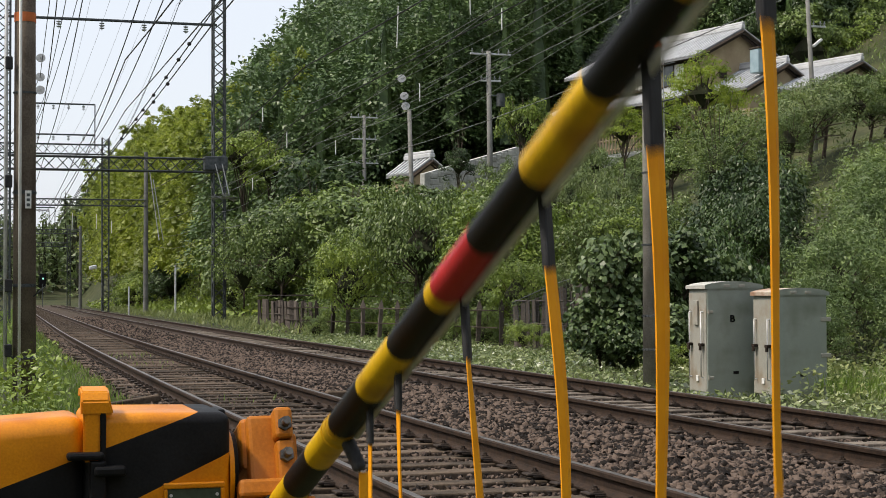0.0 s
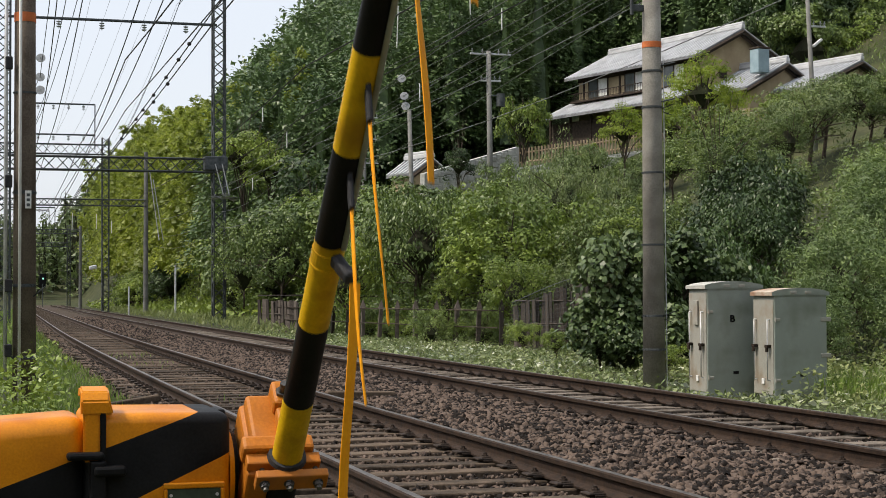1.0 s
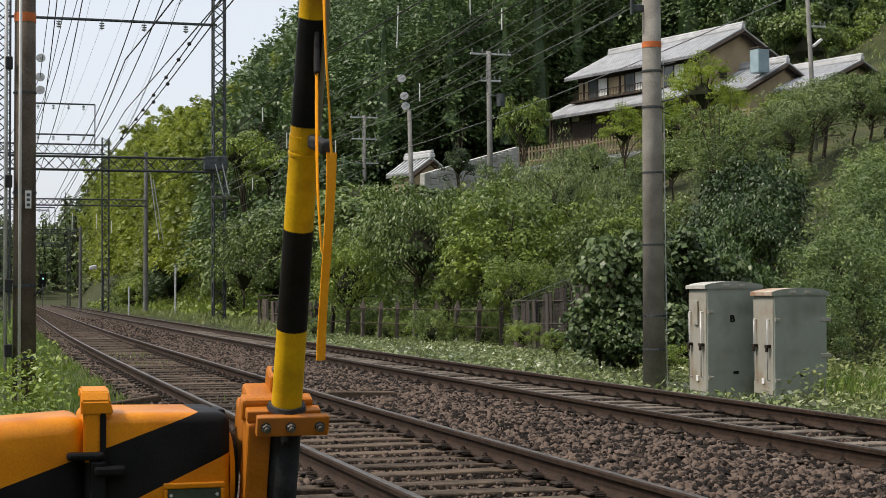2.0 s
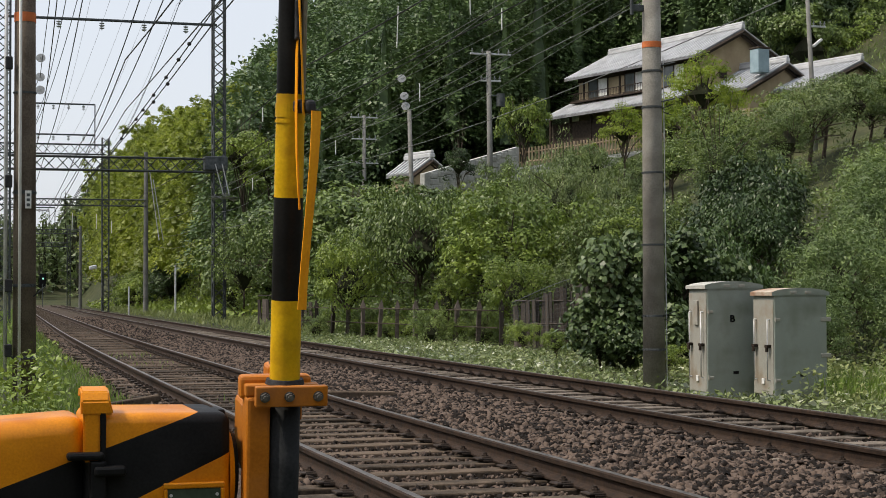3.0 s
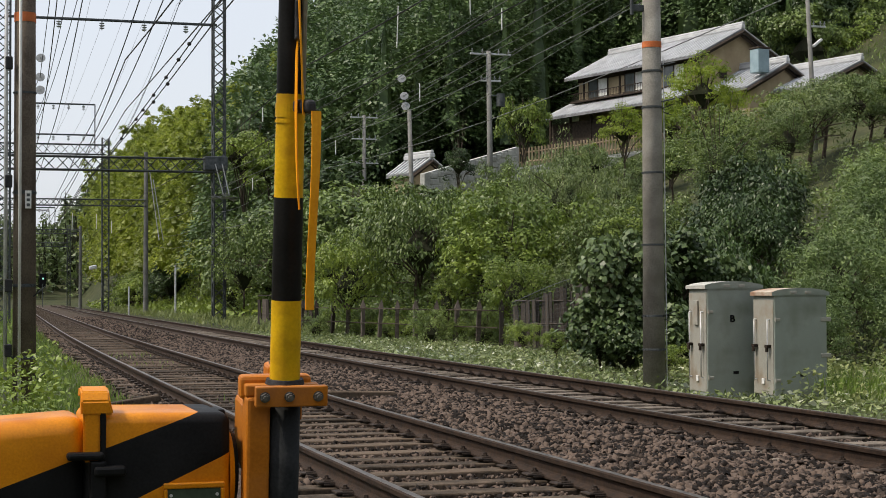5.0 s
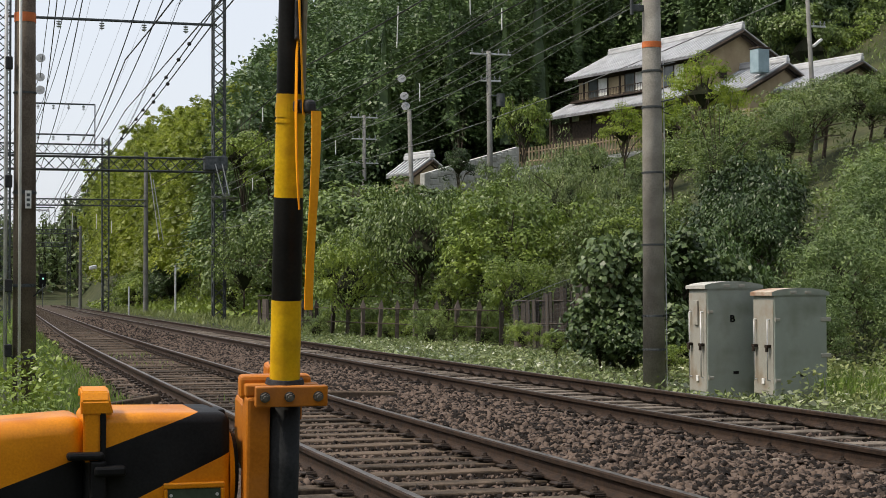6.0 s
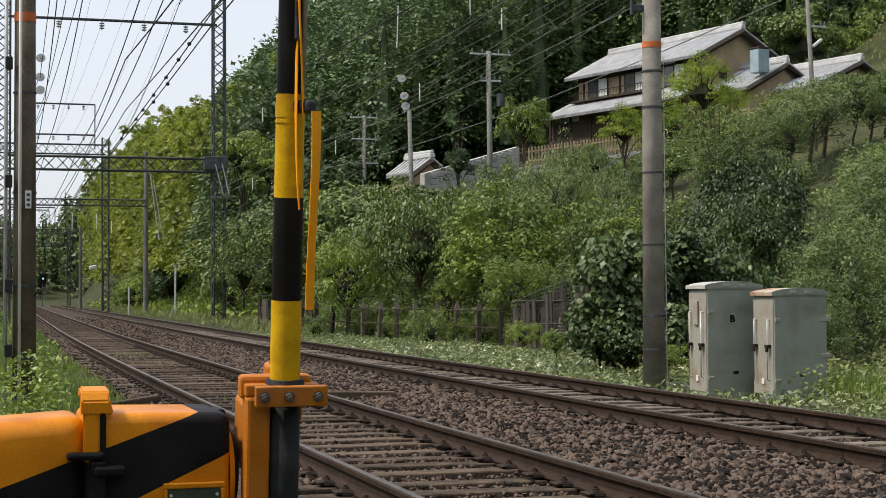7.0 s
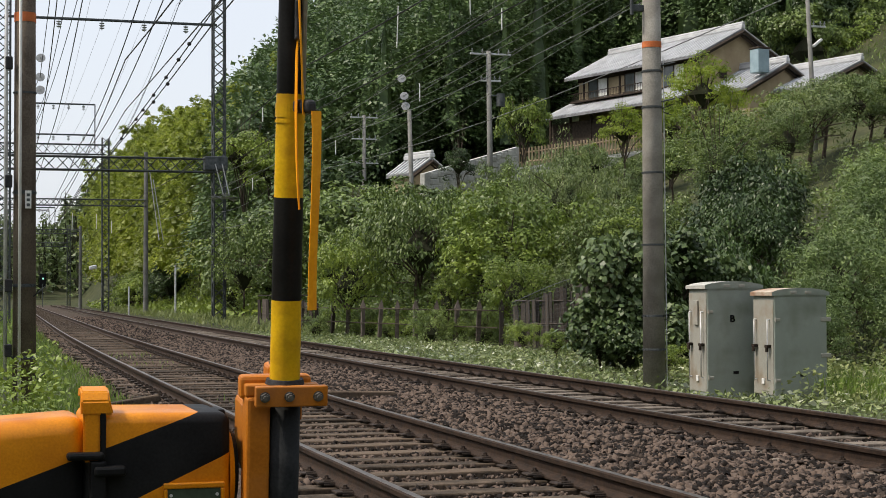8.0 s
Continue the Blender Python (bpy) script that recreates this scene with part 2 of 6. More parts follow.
def leaf_verts(c, size, aspect=0.5, bias=None, spread=0.6, rng=RNG, stand=0.0, axis=None, corners=4):
    """Rhombic or three-cornered leaves at the points c. bias: directions that they face; stand: how far their axes turn upright."""
    n = len(c)
    nrm = rng.normal(size=(n, 3)) * spread
    nrm += np.array((0, 0, 0.7)) if bias is None else bias
    nrm /= np.linalg.norm(nrm, axis=1)[:, None] + 1e-9
    d = np.cross(nrm, rng.normal(size=(n, 3)))
    d /= np.linalg.norm(d, axis=1)[:, None] + 1e-9
    if stand:
        d = d * (1 - stand) + np.array((0, 0, 1.0)) * stand
        nrm = rng.normal(size=(n, 3))
    if axis is not None:
        d = axis + rng.normal(size=(n, 3)) * 0.35
        d /= np.linalg.norm(d, axis=1)[:, None] + 1e-9
    w = np.cross(d, nrm)
    w /= np.linalg.norm(w, axis=1)[:, None] + 1e-9
    s = (size * rng.uniform(0.6, 1.3, n))[:, None]
    a, b = d * s * 0.5, w * s * aspect * 0.5
    if corners == 3:
        return np.stack([c - a * 0.8 + b * 0.8, c + a, c - a * 0.35 - b * 1.1], 1).reshape(-1, 3)
    return np.stack([c - a, c + b - a * 0.15, c + a, c - b - a * 0.15], 1).reshape(-1, 3)


OCTA = np.array([[(sx, 0, 0), (0, sy, 0), (0, 0, sz)] for sx in (-1, 1) for sy in (-1, 1) for sz in (-1, 1)], float).reshape(-1, 3)


def core_lumps(centres, radii):
    """Eight-sided lumps that fill the middle of a crown or a plume."""
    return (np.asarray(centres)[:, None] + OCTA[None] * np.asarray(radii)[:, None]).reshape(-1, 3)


def leafy_mesh(name, leaves, corners, cores, leaf_material, core_material):
    """One mesh of separate leaves and the three-cornered faces of the cores within."""
    v = np.concatenate([leaves, cores])
    nl, nc, nv = len(leaves) // corners, len(cores) // 3, len(v)
    me = bpy.data.meshes.new(name)
    me.vertices.add(nv)
    me.vertices.foreach_set("co", np.asarray(v, np.float32).ravel())
    me.loops.add(nv)
    me.loops.foreach_set("vertex_index", np.arange(nv, dtype=np.int32))
    total = np.concatenate([np.full(nl, corners, np.int32), np.full(nc, 3, np.int32)])
    me.polygons.add(nl + nc)
    me.polygons.foreach_set("loop_start", (np.cumsum(total) - total).astype(np.int32))
    me.polygons.foreach_set("loop_total", total)
    me.materials.append(leaf_material)
    me.materials.append(core_material)
    me.polygons.foreach_set("material_index", np.concatenate([np.zeros(nl, np.int32), np.ones(nc, np.int32)]))
    me.update(calc_edges=True)
    return me


# ---- the lie of the land ----
def bend(s):
    """Sideways drift of the curving line at distance s along it."""
    s = np.clip(s, 0, None)
    return 0.000216 * np.minimum(s, 62) ** 2 + 0.0268 * np.clip(s - 62, 0, 240)


def sstep(a, b, x):
    t = np.clip((np.asarray(x, float) - a) / (b - a), 0, 1)
    return t * t * (3 - 2 * t)


def ground_z(x, s):
    x, s = np.asarray(x, float), np.asarray(s, float)
    q = x - bend(s)
    far = sstep(68, 168, s)
    foot = 13.0 - 1.2 * far
    slope = 0.33 + 0.62 * far
    d = np.clip(q - foot, 0, None)
    z = -0.30 + slope * np.minimum(d, 34) * sstep(0, 5, d) + 0.55 * np.clip(d - 34, 0, 90)
    z = z - 0.35 * sstep(1.4, -0.6, q) * (q < 1.5)
    z = z + 0.13 * np.clip(s - 280, 0, 130) * sstep(280, 330, s) * sstep(200, -60, q)
    # unseen banks on the left and behind the camera, added to block low sky
    z = z + 0.55 * np.clip(-q - 16, 0, 45) + 0.5 * np.clip(-s - 14, 0, 45)
    return z + (np.sin(x * 0.31 + s * 0.17) * 0.35 + np.sin(s * 0.41 - x * 0.13) * 0.25) * sstep(15, 25, q)


# ---- ground sheet ----
def make_ground():
    xs = np.concatenate([np.linspace(-900, -60, 22), np.linspace(-55, 80, 136), np.linspace(86, 900, 40)])
    ss = np.concatenate([np.linspace(-400, -20, 12), np.linspace(-15, 240, 150), np.linspace(250, 1600, 50)])
    gx, gs = np.meshgrid(xs, ss)
    gz = ground_z(gx, gs)
    v = np.stack([gx, gs, gz], -1).reshape(-1, 3)
    nx, ns = len(xs), len(ss)
    f = [(j * nx + i, j * nx + i + 1, (j + 1) * nx + i + 1, (j + 1) * nx + i) for j in range(ns - 1) for i in range(nx - 1)]
    me = bpy.data.meshes.new("ground")
    me.from_pydata(v.tolist(), [], f)
    me.materials.append(M_SOIL)
    me.polygons.foreach_set("use_smooth", [True] * len(me.polygons))
    tagged(new("ground", me), "weedy earth rising into a wooded hillside", "ground", kind="structure")


make_ground()

# ---- railway: two curving standard-gauge tracks ----
GAUGE = 1.505          # between rail centre lines
SLEEPER_STEP = 0.575


def line_at(q, s, z=0.0):
    return Vector((q + float(bend(s)), s, z))


def sweep(bm, profile, q, s0, s1, step):
    """Sweeps a closed cross-section (sideways, up) along the line."""
    n = int((s1 - s0) / step) + 1
    rings = []
    for i in range(n + 1):
        s = s0 + (s1 - s0) * i / n
        o = line_at(q, s)
        rings.append([bm.verts.new((o.x + a, o.y, b)) for a, b in profile])
    k = len(profile)
    faces = []
    for r0, r1 in zip(rings, rings[1:]):
        for i in range(k):
            faces.append((bm.faces.new((r0[i], r0[(i + 1) % k], r1[(i + 1) % k], r1[i])), i))
    return faces


RAIL_PROFILE = [(-0.065, -0.152), (0.065, -0.152), (0.065, -0.140), (0.016, -0.118), (0.010, -0.105), (0.010, -0.052), (0.032, -0.040),
                (0.033, -0.012), (0.024, -0.002), (0.010, 0.0), (-0.010, 0.0), (-0.024, -0.002), (-0.033, -0.012), (-0.032, -0.040), (-0.010, -0.052), (-0.010, -0.105), (-0.016, -0.118), (-0.065, -0.140)]


def make_bed():
    bm = B()
    prof = [(1.25, -0.66), (1.75, -0.33), (2.1, -0.2), (2.5, -0.205), (3.9, -0.205), (4.4, -0.17), (5.2, -0.15), (5.9, -0.17), (6.4, -0.205), (7.9, -0.205), (8.5, -0.19), (9.2, -0.27), (9.9, -0.5)]
    rows = []
    for s in np.concatenate([np.arange(-40, 40, 0.5), np.arange(40, 300, 4.0)]):
        o = line_at(0, float(s))
        rows.append([bm.verts.new((o.x + a, s, b)) for a, b in prof])
    for r0, r1 in zip(rows, rows[1:]):
        for i in range(len(prof) - 1):
            bm.faces.new((r0[i], r0[i + 1], r1[i + 1], r1[i]))
    ob = link("ballast_bed", bm, M_BED)
    tagged(ob, "brown-grey ballast bed under both tracks", "ballast", kind="structure")


make_bed()


def make_track(name, centre, label, wood):
    root = thing(name, label, "railway track", kind="structure")
    for side in (-GAUGE / 2, GAUGE / 2):
        bm = B()
        for f, i in sweep(bm, RAIL_PROFILE, centre + side, -40, 240, 2.0):
            f.material_index = 1 if i in (8, 9, 10) else 0
        part("rail", bm, [M_RAIL, M_RAILTOP], root, "rust-brown steel rail with a worn bright head")
    # sleepers: near ones as pieces, the distant ones joined
    meshes = []
    for k in range(4):
        bm = B()
        box(bm, -1.22 + 0.04 * k * (k % 2), 1.22 - 0.03 * k, -0.11, 0.11, -0.14, 0, 0.012)
        for v in bm.verts:
            v.co.z += 0.012 * math.sin(v.co.x * 3.1 + k) + 0.006 * math.sin(v.co.x * 11 + 2 * k)
            v.co.y += 0.012 * math.sin(v.co.x * 2.3 + 1.7 * k)
        me = bpy.data.meshes.new("sleeper")
        bm.to_mesh(me)
        bm.free()
        me.materials.append(wood)
        meshes.append(me)
    bm = B()
    box(bm, -0.14, 0.14, -0.085, 0.085, 0, 0.018, 0.004, seg=1)
    for sx in (-1, 1):
        box(bm, sx * 0.10 - 0.035, sx * 0.10 + 0.035, -0.05, 0.05, 0.018, 0.04, 0.006, seg=1)
        rod(bm, (sx * 0.105, 0, 0.03), (sx * 0.105, 0, 0.068), 0.017, 0.015, 6)
        rod(bm, (sx * 0.105, 0, 0.036), (sx * 0.105, 0, 0.052), 0.03, 0.028, 6)
        box(bm, sx * 0.12 - 0.06, sx * 0.12 + 0.06, -0.075, 0.075, 0.012, 0.03, 0.006, seg=1)
    plate = bpy.data.meshes.new("rail_fastening")
    bm.to_mesh(plate)
    bm.free()
    plate.materials.append(M_PLATE)
    rnd = random.Random(3)
    far = B()
    n = 0
    s = 5.0 - 28 * SLEEPER_STEP
    while s < 200:
        if s < 62:
            o = line_at(centre + rnd.uniform(-0.05, 0.05), s, -0.155 + rnd.uniform(-0.006, 0.006))
            share("sleeper", meshes[n % 4], root, pose(*o, 0, rnd.uniform(-0.3, 0.3), rnd.uniform(-1.2, 1.2)))
            if s < 42:
                for side in (-GAUGE / 2, GAUGE / 2):
                    share("rail_fastening", plate, root, pose(*line_at(centre + side, s, -0.153), 0, 0, rnd.uniform(-2, 2)))
        else:
            o = line_at(centre, s)
            box(far, o.x - 1.2, o.x + 1.2, s - 0.11, s + 0.11, -0.28, -0.155)
        s += SLEEPER_STEP
        n += 1
    tagged(part("distant_sleepers", far, wood, root), kind="stuff")


make_track("railway_track", 3.1985, "near track with rusty rails on old timber sleepers", M_SLEEPER)
make_track("railway_track", 7.1525, "far track with rusty rails on grey sleepers", M_SLEEPERG)


def make_stones():
    """Loose ballast: angular stones, thick near the crossing and thinning with distance."""
    rng = np.random.default_rng(11)
    iv = np.array([(x, y, z) for x in (-1, 1) for y in (-1, 1) for z in (-1, 1)], float)
    it = np.array([(0, 1, 3, 2), (4, 6, 7, 5), (0, 4, 5, 1), (2, 3, 7, 6), (1, 5, 7, 3)])   # the bedded underside stays open
    def band(n, q0, q1, s0, s1, pw):
        return rng.uniform(q0, q1, n), s0 + (s1 - s0) * rng.random(n) ** pw
    parts = [band(40000, 4.05, 6.3, 8, 46, 1.6), band(16000, 2.5, 3.95, 7, 38, 1.5), band(6500, 1.92, 2.40, 11, 42, 1.3), band(6500, 6.45, 7.85, 12, 45, 1.2), band(5000, 7.95, 9.3, 14, 45, 1.2),
             band(5000, 4.05, 6.3, 46, 105, 1.3), band(2500, 2.5, 3.95, 38, 85, 1.2), band(2000, 1.6, 2.4, 38, 85, 1.2), band(1500, 6.45, 7.85, 42, 90, 1.2), band(1500, 7.95, 9.3, 42, 90, 1.2)]
    q = np.concatenate([a for a, _ in parts])
    s = np.concatenate([b for _, b in parts])
    keep = np.ones(len(q), bool)
    for r in (2.446, 3.951, 6.40, 7.905):
        keep &= np.abs(q - r) > 0.085
    q, s = q[keep], s[keep]
    n = len(q)
    zb = np.interp(q, [1.25, 1.75, 2.1, 2.5, 3.9, 4.4, 5.2, 5.9, 6.4, 7.9, 8.5, 9.2, 9.9], [-0.66, -0.33, -0.2, -0.175, -0.175, -0.17, -0.15, -0.17, -0.175, -0.175, -0.19, -0.27, -0.5])
    inside = ((q > 2.5) & (q < 3.9)) | ((q > 6.45) & (q < 7.85))
    on = np.abs(((s - 5.0) / SLEEPER_STEP + 0.5) % 1 - 0.5) * SLEEPER_STEP < 0.12
    size = rng.uniform(0.010, 0.025, n) * np.where(inside, 0.62, 1.0) * (1 + 0.008 * s)
    under = (np.abs(q - 3.1985) < 1.2) | (np.abs(q - 7.1525) < 1.2)
    keep = ~(under & on & (rng.random(n) < 0.93))
    q, s, zb, size, inside = q[keep], s[keep], zb[keep], size[keep], inside[keep]
    n = len(q)
    z = zb + np.where(inside, -0.014, 0.008) + rng.uniform(-0.012, 0.02, n)
    sc = size[:, None] * rng.uniform(0.42, 1.45, (n, 3)) * np.array((1.05, 1.05, 0.85))
    a = rng.uniform(0, 6.28, n)
    jit = iv[None] * rng.uniform(0.70, 1.0, (n, 8, 3)) * sc[:, None, :]
    x, y, zz = jit[..., 0], jit[..., 1], jit[..., 2]
    tip = rng.normal(0, 0.5, (n, 1))
    x, zz = x * np.cos(tip) - zz * np.sin(tip), x * np.sin(tip) + zz * np.cos(tip)
    tip = rng.normal(0, 0.5, (n, 1))
    y, zz2 = y * np.cos(tip) - zz * np.sin(tip), y * np.sin(tip) + zz * np.cos(tip)
    xx = x * np.cos(a)[:, None] - y * np.sin(a)[:, None]
    yy = x * np.sin(a)[:, None] + y * np.cos(a)[:, None]
    v = np.stack([xx + (q + bend(s))[:, None], yy + s[:, None], zz2 + z[:, None]], -1)
    f = (it[None] + (np.arange(n) * 8)[:, None, None]).reshape(-1, 4)
    me = bpy.data.meshes.new("ballast_stones")
    me.vertices.add(n * 8)
    me.vertices.foreach_set("co", v.astype(np.float32).ravel())
    me.loops.add(len(f) * 4)
    me.loops.foreach_set("vertex_index", f.astype(np.int32).ravel())
    me.polygons.add(len(f))
    me.polygons.foreach_set("loop_start", np.arange(0, len(f) * 4, 4, dtype=np.int32))
    me.polygons.foreach_set("loop_total", np.full(len(f), 4, np.int32))
    me.materials.append(M_STONE)
    me.update(calc_edges=True)
    tagged(new("ballast_stones", me), "loose angular brown-grey ballast stones between the rails", "ballast", kind="stuff")


make_stones()


# ---- crossing barrier: the drive box beside the road ----
def make_machine():
    root = thing("barrier_machine", "orange and black level-crossing barrier drive box beside the track", "barrier machine", at=pose(0.415, 4.93, 0))
    # hood with a slanting black stripe wrapped over it
    bm = B()
    box(bm, -0.085, 0.338, -0.21, 0.20, 0.40, 0.790, 0.032, seg=4)
    box(bm, -0.64, -0.075, -0.20, 0.13, 0.40, 0.785, 0.055, seg=5)
    for v in bm.verts:
        if v.co.z > 0.6:
            v.co.z += 0.012 * (1 - abs(v.co.x - 0.02) / 0.4) - 0.03 * max(0, -0.08 - v.co.x)
    up_a, up_n = Vector((0.257, 0, 0.799)), Vector((-0.339, 0, 0.941))
    lo_a, lo_n = Vector((0.31, 0, 0.664)), Vector((-0.42, 0, 0.907))
    for co, no in ((up_a, up_n), (lo_a, lo_n)):
        bmesh.ops.bisect_plane(bm, geom=bm.verts[:] + bm.edges[:] + bm.faces[:], plane_co=co, plane_no=no)
    for f in bm.faces:
        c = f.calc_center_median()
        f.material_index = 1 if (c - up_a).dot(up_n) < 0 < (c - lo_a).dot(lo_n) else 0
        f.smooth = True
    part("hood", bm, [M_ORANGE, M_BLACKP], root, "orange hood with black diagonal stripe")
    # raised clasp rib over the hood
    bm = B()
    prof = [(-0.222, 0.66), (-0.222, 0.80), (-0.20, 0.835), (-0.15, 0.865), (-0.10, 0.868), (-0.07, 0.845), (-0.07, 0.80), (-0.05, 0.775), (-0.19, 0.775), (-0.205, 0.75), (-0.205, 0.66)]
    cap = [(-0.226, 0.795), (-0.226, 0.835), (-0.205, 0.862), (-0.16, 0.872), (-0.10, 0.872), (-0.075, 0.85), (-0.09, 0.838), (-0.17, 0.85), (-0.200, 0.832), (-0.210, 0.795)]
    for outline, xs in ((prof, (-0.088, -0.042)), (cap, (-0.094, -0.014))):
        sides = [[bm.verts.new((x + (0.012 if z < 0.80 and x > -0.02 else 0), y, z)) for y, z in outline] for x in xs]
        bm.faces.new(sides[0][::-1])
        bm.faces.new(sides[1])
        for i in range(len(outline)):
            j = (i + 1) % len(outline)
            bm.faces.new((sides[0][i], sides[0][j], sides[1][j], sides[1][i]))
    bmesh.ops.recalc_face_normals(bm, faces=bm.faces[:])
    bmesh.ops.bevel(bm, geom=bm.edges[:], offset=0.005, segments=2, affect="EDGES")
    part("clasp", bm, M_ORANGE, root, "raised orange clasp on the hood")
    # solid black bar in place of the slot: its inner shade put into colour
    bm = B()
    box(bm, -0.040, -0.024, -0.222, -0.20, 0.66, 0.83, 0.003)
    part("clasp_gap", bm, M_BLACKP, root, "black bar for the shaded slot beside the clasp")
    bm = B()
    box(bm, -0.135, -0.03, -0.250, -0.205, 0.668, 0.690, 0.008)
    box(bm, -0.07, -0.025, -0.245, -0.205, 0.50, 0.665, 0.006)
    part("latch", bm, M_BLACKP, root, "black latch lever")
    bm = B()
    box(bm, -0.060, 0.030, -0.262, -0.205, 0.622, 0.650, 0.008)
    part("latch_keeper", bm, M_BLACKP, root, "black latch keeper")
    bm = B()
    for x0, x1, z0, z1 in ((0.14, 0.318, 0.575, 0.592), (0.14, 0.152, 0.45, 0.575), (0.306, 0.318, 0.45, 0.575)):
        box(bm, x0, x1, -0.222, -0.205, z0, z1, 0.004)
    part("plate_frame", bm, M_ORANGE, root)
    bm = B()
    box(bm, 0.152, 0.306, -0.216, -0.205, 0.45, 0.575)
    part("nameplate", bm, M_GREENPL, root, "dark green nameplate")
    for x in (0.162, 0.296):
        bm = B()
        rod(bm, (x, -0.219, 0.556), (x, -0.214, 0.556), 0.005, 0.005, 10)
        part("rivet", bm, M_GALV, root)
    bm = B()
    rod(bm, (0.337, -0.07, 0.60), (0.352, -0.07, 0.60), 0.135, 0.128, 40)
    part("shaft_flange", bm, M_ORANGE, root, "round orange shaft flange", smooth=False)
    bm = B()
    rod(bm, (0.353, -0.03, 0.61), (0.372, -0.03, 0.61), 0.12, 0.11, 32)
    part("shaft_hub", bm, M_BLACKP, root, "black shaft hub")
    bm = B()
    box(bm, 0.325, 0.352, -0.02, 0.12, 0.735, 0.790, 0.01)
    part("rear_lug", bm, M_BLACKP, root)
    bm = B()
    box(bm, -0.55, 0.28, -0.18, 0.18, -0.62, 0.42, 0.02)
    part("pedestal", bm, M_ORANGE, root)


make_machine()

# ---- crossing barrier: the arm that rises ----
ARM_AT = (0.902, 4.975, 0.726)      # pivot
BOOM_OFF = 0.287                     # boom axis below the pivot when level
BAND0, BAND = 0.1325, 0.30
BOOM_END = 4.55


def boom_r(u):
    return 0.0455 - 0.0042 * u


ARM = thing("boom_barrier", "yellow and black striped crossing boom with hanging straps", "barrier")
STRAPS = []


def make_arm():
    k = 0
    u = 0.165
    while u < BOOM_END - 0.01:
        end = min(BAND0 + BAND * (k + 1), BOOM_END)
        if k == 6:
            bm = B()
            rod(bm, (0, u, -BOOM_OFF), (0, u + 0.05, -BOOM_OFF), boom_r(u), boom_r(u + 0.05), 28, False)
            part("yellow_band", bm, M_YBAND, ARM, smooth=True)
            u += 0.05
        name, mt = ("red_band", M_RBAND) if k == 6 else (("yellow_band", M_YBAND) if k % 2 == 0 else ("black_band", M_KBAND))
        bm = B()
        last = end >= BOOM_END - 0.01
        rod(bm, (0, u, -BOOM_OFF), (0, end, -BOOM_OFF), boom_r(u), boom_r(end), 28, last)
        part(name, bm, mt, ARM, smooth=True)
        u = end
        k += 1
    bm = B()
    rod(bm, (0, -0.42, -BOOM_OFF), (0, 0.12, -BOOM_OFF), 0.047, 0.047, 28)
    part("sleeve", bm, M_SLEEVE, ARM, "dark grey sleeve below the clamp", smooth=True)
    bm = B()
    rod(bm, (0, 0.185, -BOOM_OFF), (0, 0.20, -BOOM_OFF), 0.058, 0.054, 28)
    part("collar", bm, M_RUBBER, ARM, "black rubber collar")
    # clamp: front bar, rear block, and the bolted arm behind
    bm = B()
    box(bm, -0.114, 0.098, 0.128, 0.188, -BOOM_OFF - 0.075, -BOOM_OFF - 0.047, 0.004)
    part("clamp_bar", bm, M_ORANGEW, ARM)
    bm = B()
    box(bm, -0.085, 0.128, 0.135, 0.205, -BOOM_OFF + 0.02, -BOOM_OFF + 0.075, 0.012)
    box(bm, -0.10, 0.118, 0.15, 0.185, -BOOM_OFF - 0.02, -BOOM_OFF + 0.02, 0.005)
    part("clamp_block", bm, M_ORANGEW, ARM)
    for x in (-0.085, 0.0, 0.072):
        bm = B()
        rod(bm, (x, 0.158, -BOOM_OFF - 0.09), (x, 0.158, -BOOM_OFF - 0.07), 0.013, 0.014, 6)
        rod(bm, (x, 0.158, -BOOM_OFF - 0.10), (x, 0.158, -BOOM_OFF + 0.06), 0.008, 0.008, 8)
        rod(bm, (x, 0.158, -BOOM_OFF - 0.078), (x, 0.158, -BOOM_OFF - 0.074), 0.0155, 0.0155, 14)
        part("bolt", bm, M_BOLT, ARM)
    bm = B()
    box(bm, 0.045, 0.115, -0.42, 0.15, -BOOM_OFF - 0.03, -BOOM_OFF + 0.06, 0.010)
    box(bm, -0.012, 0.085, 0.09, 0.155, -BOOM_OFF + 0.04, -0.005, 0.012)
    box(bm, -0.048, 0.008, 0.135, 0.197, -BOOM_OFF + 0.06, -0.095, 0.010)
    box(bm, -0.044, 0.012, 0.138, 0.207, -0.092, 0.005, 0.012)
    box(bm, -0.066, -0.03, 0.06, 0.14, -BOOM_OFF + 0.05, -0.06, 0.010)
    box(bm, 0.03, 0.10, -0.1, 0.11, -0.16, 0.0, 0.015)
    part("arm_bracket", bm, M_ORANGEW, ARM)
    for z in (-0.05, -0.145):
        bm = B()
        rod(bm, (-0.018, 0.198, z), (-0.018, 0.216, z), 0.023, 0.022, 6)
        rod(bm, (-0.018, 0.205, z), (-0.018, 0.25, z), 0.013, 0.012, 12)
        part("bolt", bm, M_BOLT, ARM)
    bm = B()
    rod(bm, (-0.029, 1.03, -BOOM_OFF - 0.036), (-0.026, BOOM_END - 0.1, -BOOM_OFF - 0.030), 0.0075, 0.0065, 10)
    part("cable", bm, M_GALV, ARM, "thin grey cable under the boom", smooth=True)
